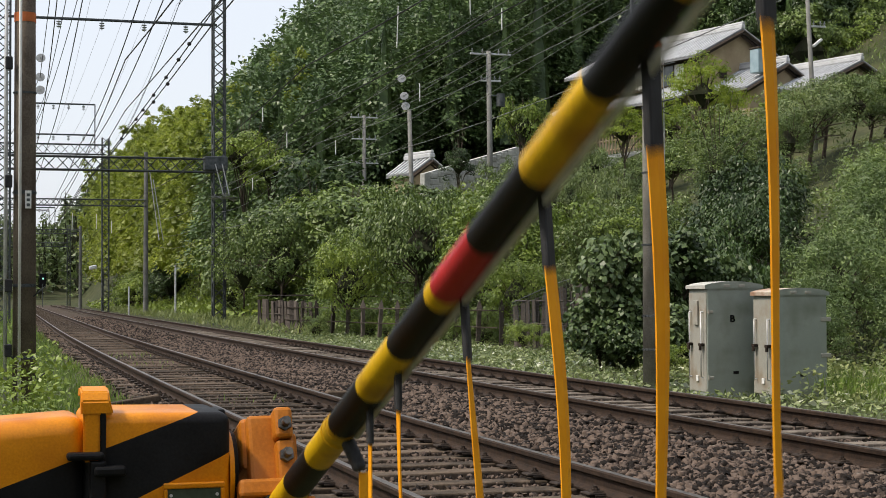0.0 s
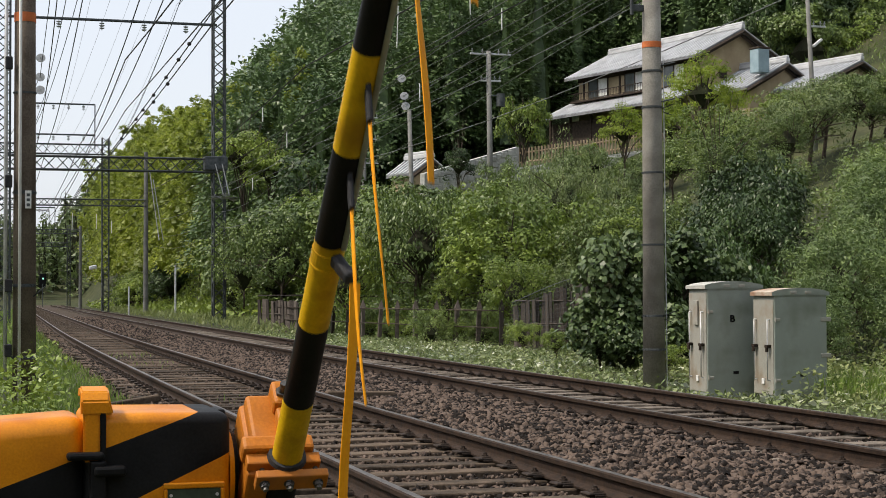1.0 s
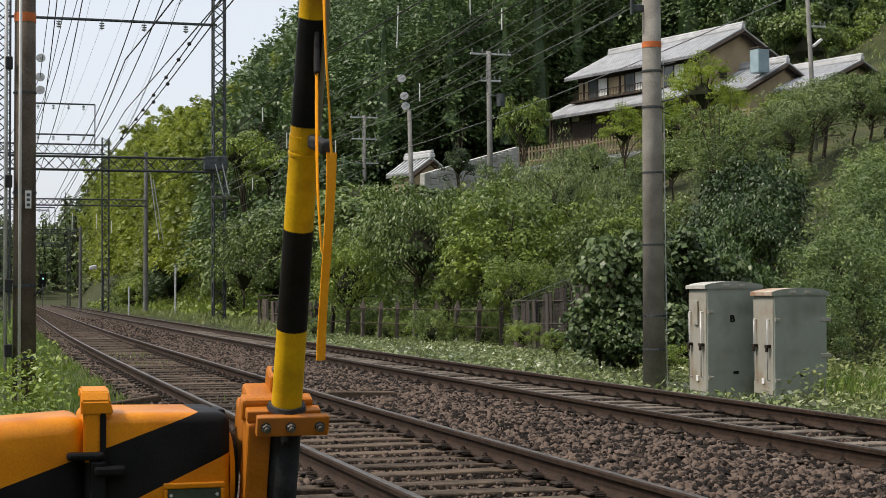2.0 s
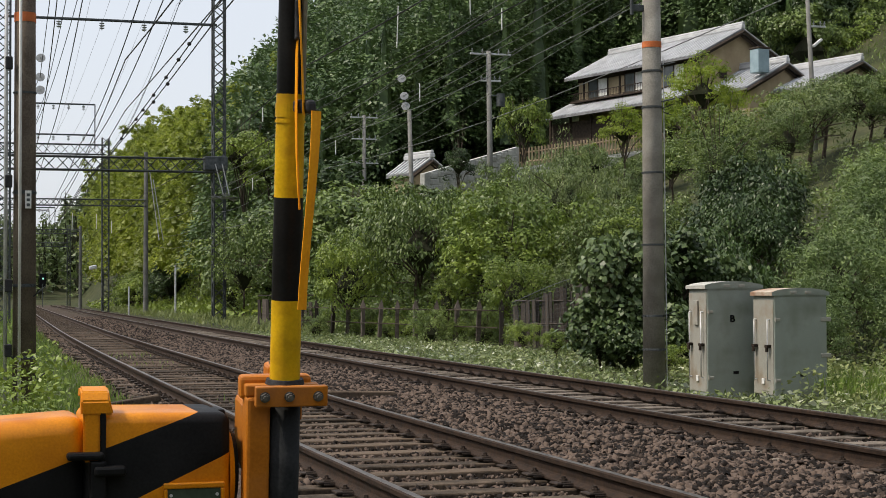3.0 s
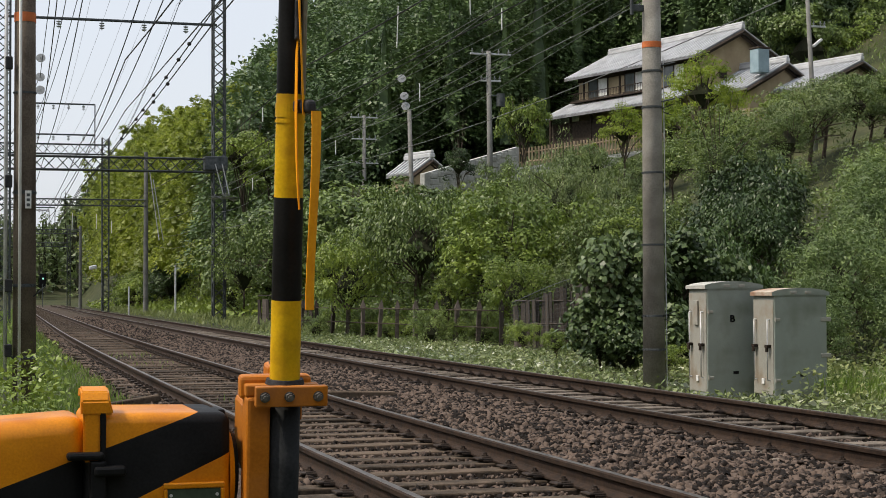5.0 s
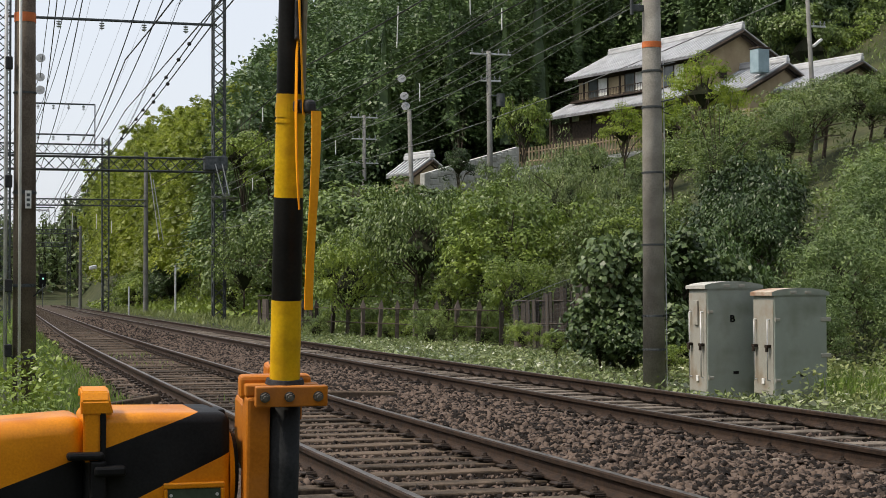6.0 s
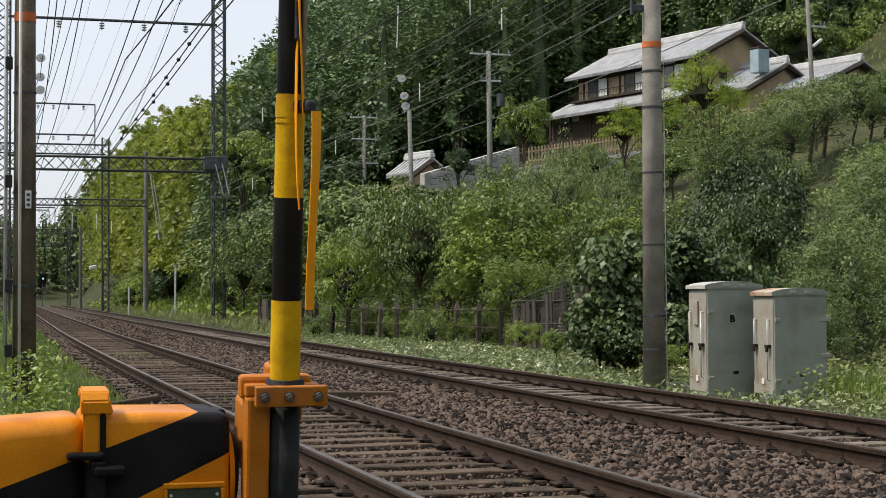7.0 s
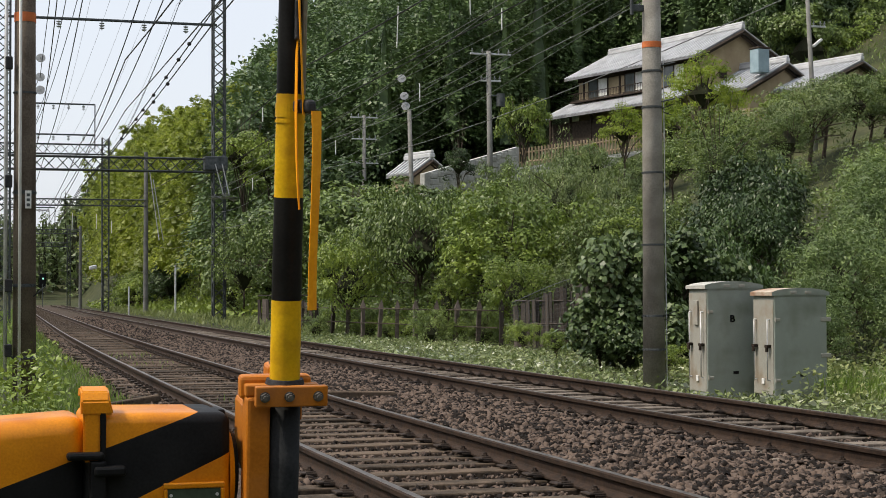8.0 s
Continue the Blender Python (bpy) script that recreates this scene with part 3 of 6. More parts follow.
    # straps on clips
    for i, (u, turn, ln) in enumerate(((0.985, 20, 0.565), (1.27, 84, 0.50), (1.54, 84, 0.50), (1.975, 62, 0.51), (2.46, 48, 0.54), (2.93, 32, 0.62), (3.29, 34, 0.62), (3.74, 50, 0.62), (4.15, 60, 0.62))):
        if i == 0:
            bm = B()
            rod(bm, (0, u - 0.02, -BOOM_OFF), (0, u + 0.02, -BOOM_OFF), boom_r(u) + 0.002, boom_r(u) + 0.002, 28)
            rod(bm, (0, u - 0.036, -BOOM_OFF), (0, u - 0.028, -BOOM_OFF), boom_r(u) + 0.003, boom_r(u) + 0.003, 28)
            part("strap_ring", bm, M_YBAND, ARM)
        bm = B()
        wide = 0.010 if i in (1, 2) else 0.016
        m = pose(0, 0, 0, 0, 0, turn)
        rows = []
        for j in range(13):
            f = j / 12
            tw = m @ pose(0, 0, 0, 0, 0, 14 * math.sin(2.4 * f + i))
            o = Vector((0.012 * math.sin(2.6 * f + i) * f + (0.022 * f ** 1.4 if i == 0 else 0), 0.006 * math.sin(4 * f), (0.0 if i == 0 else -0.07) - ln * f))
            rows.append([bm.verts.new(o + tw @ Vector((x, y, 0))) for x, y in ((-wide, -0.0012), (0, 0.002), (wide, -0.0012), (wide, 0.0012), (0, 0.0045), (-wide, 0.0012))])
        for r0, r1 in zip(rows, rows[1:]):
            for c in range(6):
                bm.faces.new((r0[c], r0[(c + 1) % 6], r1[(c + 1) % 6], r1[c]))
        bm.faces.new(rows[0][::-1])
        bm.faces.new(rows[-1])
        strap = part("strap", bm, M_STRAP, ARM, "hanging orange-yellow strap")
        bm = B()
        if i == 0:
            box(bm, -0.016, 0.016, -0.020, 0.020, -0.090, 0.0, 0.012, pose(-0.010, u + 0.012, -BOOM_OFF - 0.03, 0, 20, 0), 3)
        else:
            box(bm, -0.018, 0.018, -0.007, 0.007, -0.115 if i > 2 else -0.085, 0.03, 0.005, m)
        part("clip", bm, M_RUBBER, strap if i else ARM, "black strap clip")
        STRAPS.append((strap, u, (-0.052 if i == 0 else -0.006 if i < 3 else -0.032)))


make_arm()


# ---- poles ----
def make_pole(name, label, at, r0, r1, h, material, bands=(), extras=None):
    root = thing(name, label, "utility pole", at=pose(*at))
    bm = B()
    rod(bm, (0, 0, -0.4), (0, 0, h), r0, r1, 28)
    part("shaft", bm, material, root, smooth=True)
    for z, w, mt, nm in bands:
        rr = r0 + (r1 - r0) * (z + 0.4) / (h + 0.4)
        bm = B()
        rod(bm, (0, 0, z - w / 2), (0, 0, z + w / 2), rr + 0.006, rr + 0.006, 28)
        if nm == "steel_band":
            for k in range(20):
                box(bm, -0.008, 0.008, -0.012, 0.0, -0.009, 0.009, 0.0, Matrix.Rotation(k * math.pi / 10, 4, "Z") @ Matrix.Translation((0, -rr - 0.004, z)))
        part(nm, bm, mt, root)
    return root


RP = make_pole("concrete_pole", "grey weathered concrete pole with steel bands", (9.87, 22.12, -0.3), 0.172, 0.118, 9.0, M_CONC,
               ((5.18, 0.09, M_OBAND, "orange_band"), (4.78, 0.035, M_STEEL, "steel_band"), (4.24, 0.035, M_STEEL, "steel_band"), (3.26, 0.03, M_STEEL, "steel_band"), (2.18, 0.03, M_STEEL, "steel_band"), (1.12, 0.03, M_STEEL, "steel_band"), (0.62, 0.03, M_STEEL, "steel_band")))
LP = make_pole("concrete_pole", "dark stained concrete pole with conduits", (0.80, 23.2, -0.6), 0.165, 0.13, 9.5, M_CONCD,
               ((5.66, 0.13, M_OBAND, "orange_band"), (4.6, 0.03, M_STEEL, "steel_band"), (3.2, 0.05, M_STEEL, "steel_band"), (1.9, 0.05, M_STEEL, "steel_band"), (0.9, 0.05, M_STEEL, "steel_band")))
for dx, dy, r in ((-0.075, -0.20, 0.022), (-0.262, -0.05, 0.026)):
    bm = B()
    rod(bm, (dx, dy, -0.3), (dx + 0.01, dy, 9.0), r, r, 12)
    part("conduit", bm, M_WHITE if r < 0.024 else M_GALV, LP, "pale galvanised conduit", smooth=True)


# ---- signal equipment cabinets ----
def make_cabinet(label, at, w, d, h, letter, turn):
    root = thing("signal_cabinet", label, "cabinet", group="cabinets beside the track", at=pose(*at, 0, 0, turn))
    # the door end faces -X, the long side faces -Y
    bm = B()
    box(bm, 0, w, 0, d, -0.15, h, 0.008)
    part("body", bm, M_CABF, root)
    bm = B()
    box(bm, -0.012, 0.0, 0.02, d - 0.02, 0.02, h - 0.09, 0.004)
    part("door", bm, M_CABD, root, "pale door end with rust streaks")
    # arched lid
    bm = B()
    rows = []
    for i in range(13):
        f = i / 12
        x = -0.04 + (w + 0.08) * f
        z = h + 0.012 + 0.058 * math.sin(math.pi * f) ** 0.7
        rows.append([bm.verts.new((x, y, zz)) for y, zz in ((-0.014, h - 0.035), (-0.014, z), (d + 0.03, z), (d + 0.03, h - 0.035))])
    for r0, r1 in zip(rows, rows[1:]):
        for c in range(3):
            bm.faces.new((r0[c], r0[c + 1], r1[c + 1], r1[c])).material_index = int(c == 0)
    bm.faces.new(rows[0])
    bm.faces.new(rows[-1][::-1])
    part("lid", bm, [M_CABT if letter else M_CABR, M_CABF], root, "pale arched lid with rust")
    return root


CAB1 = make_cabinet("grey-green signal cabinet marked B with pale arched lid", (9.95, 20.48, -0.25), 0.80, 0.66, 1.50, True, -3)
CAB2 = make_cabinet("grey-green signal cabinet with rusty arched lid", (10.47, 19.51, -0.25), 0.77, 0.66, 1.40, False, -3)


# ---- fittings on the near poles ----
def lump(bm, c, sx, sy, sz):
    box(bm, c[0] - sx, c[0] + sx, c[1] - sy, c[1] + sy, c[2] - sz, c[2] + sz, min(sx, sy, sz) * 0.4)


bm = B()
box(bm, -0.32, -0.12, -0.03, 0.03, 5.68, 5.78, 0.01)
box(bm, -0.34, -0.30, -0.03, 0.03, 5.62, 5.95, 0.01)
part("bracket", bm, M_STEEL, RP, "steel bracket near the top")
for z in (4.32, 4.86):
    bm = B()
    rod(bm, (0.1, -0.1, z), (0.27, -0.22, z + 0.04), 0.012, 0.010, 8)
    part("step_bolt", bm, M_STEEL, RP)
bm = B()
rod(bm, (0.155, -0.12, 0), (0.14, -0.1, 5.0), 0.009, 0.009, 8)
part("earth_wire", bm, M_GALV, RP, "pale earth wire down the pole")
for z in (1.12, 4.22):
    bm = B()
    rod(bm, (0.12, -0.12, z), (0.29, -0.15, z + 0.07), 0.008, 0.006, 6)
    rod(bm, (0.12, -0.12, z - 0.05), (0.24, -0.15, z - 0.10), 0.008, 0.006, 6)
    part("wire_tail", bm, M_WIRE, RP)
bm = B()
box(bm, 0.0, 0.085, -0.178, -0.165, 2.97, 3.22, 0.003)
sign = part("number_plate", bm, M_WHITE, LP, "white marking plate")
for i in range(3):
    bm = B()
    box(bm, 0.02, 0.065, -0.182, -0.178, 3.0 + i * 0.07, 3.04 + i * 0.07)
    part("bar", bm, M_STEEL, sign, "plain grey bar")
for z in (5.0, 3.35, 1.9, 1.0):
    bm = B()
    lump(bm, (-0.22, -0.12, z), 0.05, 0.04, 0.09)
    part("conduit_clamp", bm, M_WIRE, LP)
for z in (0.55, 1.75):
    bm = B()
    rod(bm, (0.12, -0.1, z), (0.28, -0.2, z + 0.14), 0.012, 0.01, 8)
    part("step_bolt", bm, M_STEEL, LP)


# ---- cabinet fittings ----
def cabinet_fittings(root, w, d, h, letter):
    for y in (0.12, d - 0.12):
        bm = B()
        rod(bm, (-0.05, y, 0.22), (-0.05, y, h - 0.36), 0.008, 0.008, 10)
        for z in (0.22, h - 0.36):
            rod(bm, (-0.052, y, z), (0.0, y, z), 0.010, 0.010, 8)
        part("locking_bar", bm, M_GALV, root, "pale vertical locking bar", smooth=True)
        bm = B()
        box(bm, -0.075, -0.01, y - 0.045, y + 0.045, 0.66, 0.70, 0.006)
        rod(bm, (-0.06, y, 0.60), (-0.06, y, 0.68), 0.022, 0.022, 12)
        part("padlock", bm, M_PLATE, root, "dark padlock")
    for z in (0.22, h - 0.36):
        bm = B()
        box(bm, 0.0, 0.085, -0.014, 0.0, z - 0.02, z + 0.02, 0.005)
        rod(bm, (0.012, -0.014, z - 0.035), (0.012, -0.014, z + 0.035), 0.009, 0.009, 8)
        part("side_hinge", bm, M_CABD, root)
    for z in (0.55, h - 0.36):
        bm = B()
        box(bm, w - 0.09, w + 0.06, -0.014, 0.0, z - 0.028, z + 0.028, 0.005)
        part("side_lug", bm, M_CABD, root)
    for x in (w * 0.36, w * 0.64):
        bm = B()
        box(bm, x - 0.045, x + 0.045, -0.026, -0.013, h - 0.012, h + 0.026, 0.004)
        part("vent", bm, M_CABD, root)
    bm = B()
    box(bm, -0.03, -0.012, d * 0.42, d * 0.42 + 0.08, 0.16, 0.24, 0.003)
    part("door_tag", bm, M_WHITE, root)
    bm = B()
    box(bm, w * 0.48, w * 0.48 + 0.08, -0.012, 0, 0.27, 0.31, 0.004)
    part("badge", bm, M_BLACKP, root)
    if letter:
        bm = B()
        box(bm, -0.04, -0.012, d * 0.42, d * 0.42 + 0.14, h - 0.55, h - 0.20, 0.01)
        part("door_box", bm, M_CABD, root)
        cu = bpy.data.curves.new("letter", "FONT")
        cu.body, cu.size, cu.extrude, cu.offset = letter, 0.135, 0.002, 0.004
        ob = new("letter", cu)
        bpy.context.view_layer.update()
        me = bpy.data.meshes.new_from_object(ob.evaluated_get(bpy.context.evaluated_depsgraph_get()))
        bpy.data.objects.remove(ob)
        me.materials.clear()
        me.materials.append(M_BLACKP)
        share("letter", me, root, pose(w * 0.42, -0.006, h - 0.50, 90))


cabinet_fittings(CAB1, 0.80, 0.66, 1.50, "B")
cabinet_fittings(CAB2, 0.77, 0.66, 1.40, "")


# ---- overhead line: masts, beams and wires ----
def lattice(bm, a, b, w, d, bar, n, side):
    """A four-cornered lattice member from a to b; side: direction of its width."""
    a, b = Vector(a), Vector(b)
    ax = (b - a).normalized()
    u = Vector(side).normalized()
    v = ax.cross(u).normalized()
    cs = [(-w / 2, -d / 2), (w / 2, -d / 2), (w / 2, d / 2), (-w / 2, d / 2)]
    for p, q in cs:
        rod(bm, a + u * p + v * q, b + u * p + v * q, bar, bar, 4)
    for k in range(4):
        (p0, q0), (p1, q1) = cs[k], cs[(k + 1) % 4]
        for i in range(n):
            f0, f1 = i / n, (i + 1) / n
            if i % 2:
                p0, q0, p1, q1 = p1, q1, p0, q0
            rod(bm, a + (b - a) * f0 + u * p0 + v * q0, a + (b - a) * f1 + u * p1 + v * q1, bar * 0.6, bar * 0.6, 4)
            if i % 2:
                p0, q0, p1, q1 = p1, q1, p0, q0


def insulator(name, at, r, root=None, n=1):
    bm = B()
    for i in range(n):
        rod(bm, (0, 0, -0.12 * i), (0, 0, -0.05 - 0.12 * i), r, r * 0.6, 14)
    rod(bm, (0, 0, 0.1), (0, 0, -0.12 * n), 0.02, 0.02, 6)
    ob = part(name, bm, M_PORC, root)
    ob.matrix_basis = pose(*at)
    return ob


def gantry(label, xl, xr, s, beam_z, top_z, w, beam_h, zl, zr, lattice_right=True, upper=()):
    root = thing("catenary_gantry", label, "gantry", group="gantries over the line")
    for x, z0, lat in ((xl, zl, lattice_right), (xr, zr, lattice_right)):
        bm = B()
        if lat:
            lattice(bm, (x, s, z0 - 0.6), (x, s, top_z), w, w, 0.045, int((top_z - z0) / (w * 0.8)), (1, 0, 0))
        else:
            rod(bm, (x, s, z0 - 0.6), (x, s, top_z), 0.19, 0.14, 14)
        part("mast", bm, M_STEEL if lat else M_POLEG, root)
    bm = B()
    lattice(bm, (xl, s, beam_z), (xr, s, beam_z), beam_h, beam_h * 0.8, 0.04, int((xr - xl) / (beam_h * 0.9)), (0, 0, 1))
    part("beam", bm, M_STEEL, root)
    for z, x0, x1, legs in upper:
        bm = B()
        rod(bm, (x0, s, z), (x1, s, z), 0.07, 0.07, 6)
        if legs:
            rod(bm, (x1, s, beam_z), (x1, s, z), 0.05, 0.05, 6)
            rod(bm, (x0, s, beam_z), (x0, s, z), 0.05, 0.05, 6)
        part("upper_beam", bm, M_STEEL, root)
        for i in range(4):
            x = x0 + (x1 - x0) * (0.25 + 0.2 * i)
            insulator("insulator", (x, s, z - 0.15), 0.14, root, 3)
    return root


G1 = gantry("tall grey lattice gantry spanning both tracks", 1.8, 12.3, 81.0, 7.75, 18.5, 0.58, 0.66, -0.5, -0.2, True, ((14.9, 1.8, 12.2, False), (16.6, 3.5, 11.5, False)))
bm = B()
box(bm, 11.55, 12.7, 80.6, 81.4, 7.5, 8.2, 0.05)
part("beam_seat", bm, M_STEEL, G1)
for dx in (-0.4, 0.15, 0.55):
    insulator("insulator", (12.4 + dx, 80.3, 6.3 - abs(dx) * 0.3), 0.24, G1, 2)
bm = B()
rod(bm, (12.05, 80.5, 7.8), (12.45, 80.4, 6.2), 0.03, 0.03, 6)
rod(bm, (12.4, 80.5, 7.8), (12.75, 80.4, 6.2), 0.03, 0.03, 6)
rod(bm, (11.9, 80.4, 6.1), (13.0, 80.4, 6.1), 0.05, 0.05, 6)
part("hanger", bm, M_PORC, G1)
gantry("grey lattice gantry carrying upper wire frames", 1.0, 11.2, 136.0, 13.4, 14.4, 0.55, 0.8, -0.5, 0.2, True, ((17.15, 4.2, 10.33, True), (14.6, 4.2, 10.33, True)))
gantry("concrete-post gantry with a slim lattice beam", 1.6, 12.5, 117.0, 7.9, 11.6, 0.4, 0.45, -0.5, 0.6, False)
for x0, z0, x1 in ((12.75, 10.2, 13.4), (13.0, 9.6, 13.7)):
    bm = B()
    rod(bm, (x1, 116.6, 5.2), (x0, 116.8, z0), 0.035, 0.035, 6)
    ob = tagged(link("guy_rod", bm, M_GALV), "pale slanting guy rod beside a gantry post", "guy rod", "guy rods")
gantry("distant gantry over the line", 3.0, 11.6, 172.0, 8.0, 8.6, 0.4, 0.45, -0.5, 0.2, False, ((10.5, 4.5, 9.0, True),))
gantry("distant gantry over the line", 4.0, 13.0, 215.0, 8.0, 10.6, 0.4, 0.5, -0.5, 0.2, True, ((12.5, 5.0, 10.5, True),))


def wire(label, pts, r=0.014, material=None, sag=0.5):
    """A wire hung through its supports, with a little sag between."""
    cu = B()
    last = None
    for (a, b) in zip(pts, pts[1:]):
        a, b = Vector(a), Vector(b)
        n = 10
        for i in range(n):
            p0, p1 = [a.lerp(b, f) - Vector((0, 0, sag * 4 * f * (1 - f))) for f in (i / n, (i + 1) / n)]
            rod(cu, p0, p1, r, r, 5, False)
    return tagged(link("overhead_wire", cu, material or M_WIRE), label, "wire", "overhead wires")


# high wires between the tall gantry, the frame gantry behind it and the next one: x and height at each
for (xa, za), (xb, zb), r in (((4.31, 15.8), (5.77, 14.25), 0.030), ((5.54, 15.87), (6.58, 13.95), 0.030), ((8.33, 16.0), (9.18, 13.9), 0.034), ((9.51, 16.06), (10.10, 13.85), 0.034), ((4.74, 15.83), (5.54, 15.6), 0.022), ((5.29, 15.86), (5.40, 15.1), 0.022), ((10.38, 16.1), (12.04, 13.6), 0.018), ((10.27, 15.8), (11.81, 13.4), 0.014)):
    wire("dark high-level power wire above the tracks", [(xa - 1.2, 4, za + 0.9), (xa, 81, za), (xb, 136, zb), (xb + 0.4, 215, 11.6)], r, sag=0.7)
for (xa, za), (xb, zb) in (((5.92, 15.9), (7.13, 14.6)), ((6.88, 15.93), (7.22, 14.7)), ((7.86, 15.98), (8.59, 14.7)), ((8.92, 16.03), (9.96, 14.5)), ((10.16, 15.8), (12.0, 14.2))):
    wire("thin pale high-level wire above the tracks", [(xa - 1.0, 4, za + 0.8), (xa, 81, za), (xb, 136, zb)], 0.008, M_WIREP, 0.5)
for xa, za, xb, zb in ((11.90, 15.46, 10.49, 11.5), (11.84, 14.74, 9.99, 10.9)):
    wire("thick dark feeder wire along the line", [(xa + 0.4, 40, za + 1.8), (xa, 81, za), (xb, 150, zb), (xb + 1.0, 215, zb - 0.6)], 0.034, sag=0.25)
for x, s, z in ((11.75, 88.04, 15.0), (11.67, 92.04, 14.70), (11.57, 97.08, 14.34), (11.45, 102.7, 13.95), (11.35, 108.05, 13.6), (11.27, 111.7, 13.37), (11.09, 120.6, 12.88), (11.45, 95.3, 13.72), (11.29, 101.3, 13.34)):
    bm = B()
    bmesh.ops.create_icosphere(bm, subdivisions=2, radius=0.12)
    rod(bm, (0, -0.25, 0), (0, 0.25, 0), 0.05, 0.05, 8)
    ob = link("wire_clamp", bm, M_WIRE, None, "", True)
    ob.matrix_basis = pose(x, s, z)
    tagged(ob, "round dark clamp on a feeder wire", "wire clamp", "wire clamps")
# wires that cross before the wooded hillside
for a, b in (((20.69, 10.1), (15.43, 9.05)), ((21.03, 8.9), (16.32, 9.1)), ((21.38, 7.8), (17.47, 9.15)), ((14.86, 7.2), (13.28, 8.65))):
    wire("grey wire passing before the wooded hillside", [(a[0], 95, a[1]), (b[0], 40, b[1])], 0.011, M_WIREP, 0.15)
for c, tag in ((3.2, "near"), (7.15, "far")):
    for z, r in ((5.15, 0.010), (6.25, 0.014)):
        wire("thin %s-track %s wire" % (tag, "contact" if z < 6 else "messenger"), [(c, -10, z), (c + 0.1, 35, z), (c + 1.36, 81, z), (c + 2.3, 117, z), (c + 3.8, 172, z), (c + 4.9, 215, z)], r, sag=0.35 if z > 6 else 0.05)
for c, z in ((10.2, 7.2), (10.5, 6.0), (10.8, 5.2)):
    wire("pale communication wire beside the far track", [(c - 0.2, 8, z + 0.5), (c + 0.2, 50, z), (12.3, 81, z - 0.6), (13.2, 117, z - 0.4)], 0.008, M_WIREP, 0.5)
for x, s, z in ((15.6, 57.7, 9.25), (15.7, 57.7, 8.6), (15.75, 57.7, 8.22)):
    ob = insulator("disc_insulator", (x, s, z), 0.16)
    ob.matrix_basis = pose(x, s, z, 78, 0, -16)
    tagged(ob, "pale porcelain disc insulator on a wire", "insulator", "disc insulators")
for x, s, z in ((2.62, 60.0, 9.85), (2.6, 60.0, 9.15), (2.6, 60.0, 8.68)):
    ob = insulator("disc_insulator", (x, s, z), 0.17)
    ob.matrix_basis = pose(x, s, z, 78, 0, -4)
    tagged(ob, "pale porcelain disc insulator on a wire", "insulator", "disc insulators")
wire("dark wire strung with disc insulators", [(1.5, 20, 9.6), (2.6, 60, 9.2), (1.8, 81, 8.6)], 0.012, sag=0.2)
for x, s, z, ln in ((16.15, 60.0, 12.4, 1.65), (17.0, 50.0, 10.6, 0.72), (15.9, 50.0, 10.85, 0.5), (11.9, 66.0, 9.0, 0.6), (13.7, 70.0, 8.4, 0.7), (17.0, 60.0, 9.4, 0.7), (15.0, 66.0, 7.7, 0.6), (13.2, 76.0, 6.8, 0.6), (12.8, 86.0, 6.2, 0.7), (6.0, 95.0, 6.0, 1.0), (7.6, 98.0, 6.1, 0.9), (9.0, 104.0, 6.0, 0.8)):
    bm = B()
    rod(bm, (0, 0, -ln), (-0.05, 0, 0), 0.022, 0.022, 6)
    ob = link("wire_dropper", bm, M_WHITE)
    ob.matrix_basis = pose(x, s, z, 0, 4, 0)
    tagged(ob, "short pale dropper rod on an overhead wire", "wire dropper", "wire droppers")
for z, e in ((9.25, 11.9), (8.6, 11.4), (8.22, 11.2)):
    wire("slack pale wire up the slope", [(12.6, 80.8, z - 1.8), (15.65, 57.7, z), (20.5, 30, e + 0.6)], 0.009, M_WIREP, 0.25)


# ---- poles up the slope ----
def slope_pole(label, x, s, z0, z1, arms, r=0.15, box_on=False, lean=0.0):
    root = thing("utility_pole", label, "utility pole", "poles on the slope", at=pose(x, s, z0))
    bm = B()
    rod(bm, (0, 0, -2.5), (lean, 0, z1 - z0), r, r * 0.72, 14)
    part("shaft", bm, M_POLEG, root, smooth=True)
    for z, half in arms:
        bm = B()
        box(bm, -half, half, -0.05, 0.05, z1 - z0 + z - 0.04, z1 - z0 + z + 0.04, 0.01)
        part("crossarm", bm, M_GALV, root)
        for x2 in (-half * 0.9, -half * 0.4, half * 0.4, half * 0.9):
            insulator("insulator", (x2, 0, z1 - z0 + z + 0.15), 0.07, root)
    if box_on:
        bm = B()
        rod(bm, (0.45, -0.1, z1 - z0 - 2.6), (0.45, -0.1, z1 - z0 - 2.0), 0.2, 0.2, 16)
        rod(bm, (0.0, -0.1, z1 - z0 - 2.1), (0.45, -0.1, z1 - z0 - 2.1), 0.04, 0.04, 6)
        part("transformer", bm, M_STEEL, root, "grey pole transformer")
    return root


slope_pole("grey concrete pole with crossarm and transformer", 23.5, 71.0, 5.2, 12.55, ((-0.15, 1.0), (-1.4, 0.5)), 0.15, True, -0.1)
slope_pole("plain grey concrete pole on the slope", 21.4, 76.9, 4.5, 10.4, (), 0.14, False, -0.22)
slope_pole("concrete pole with three crossarms", 23.8, 97.0, 6.5, 12.4, ((-0.15, 0.9), (-1.5, 0.8), (-3.0, 0.9)), 0.14)
slope_pole("far concrete pole before the cedars", 24.45, 117.6, 10.0, 14.9, ((-0.2, 0.8),), 0.14)
LPOLE = slope_pole("concrete pole with a street lamp in the orchard", 35.6, 62.2, 7.0, 14.8, ((-2.0, 0.4),), 0.12, False, -0.5)
bm = B()
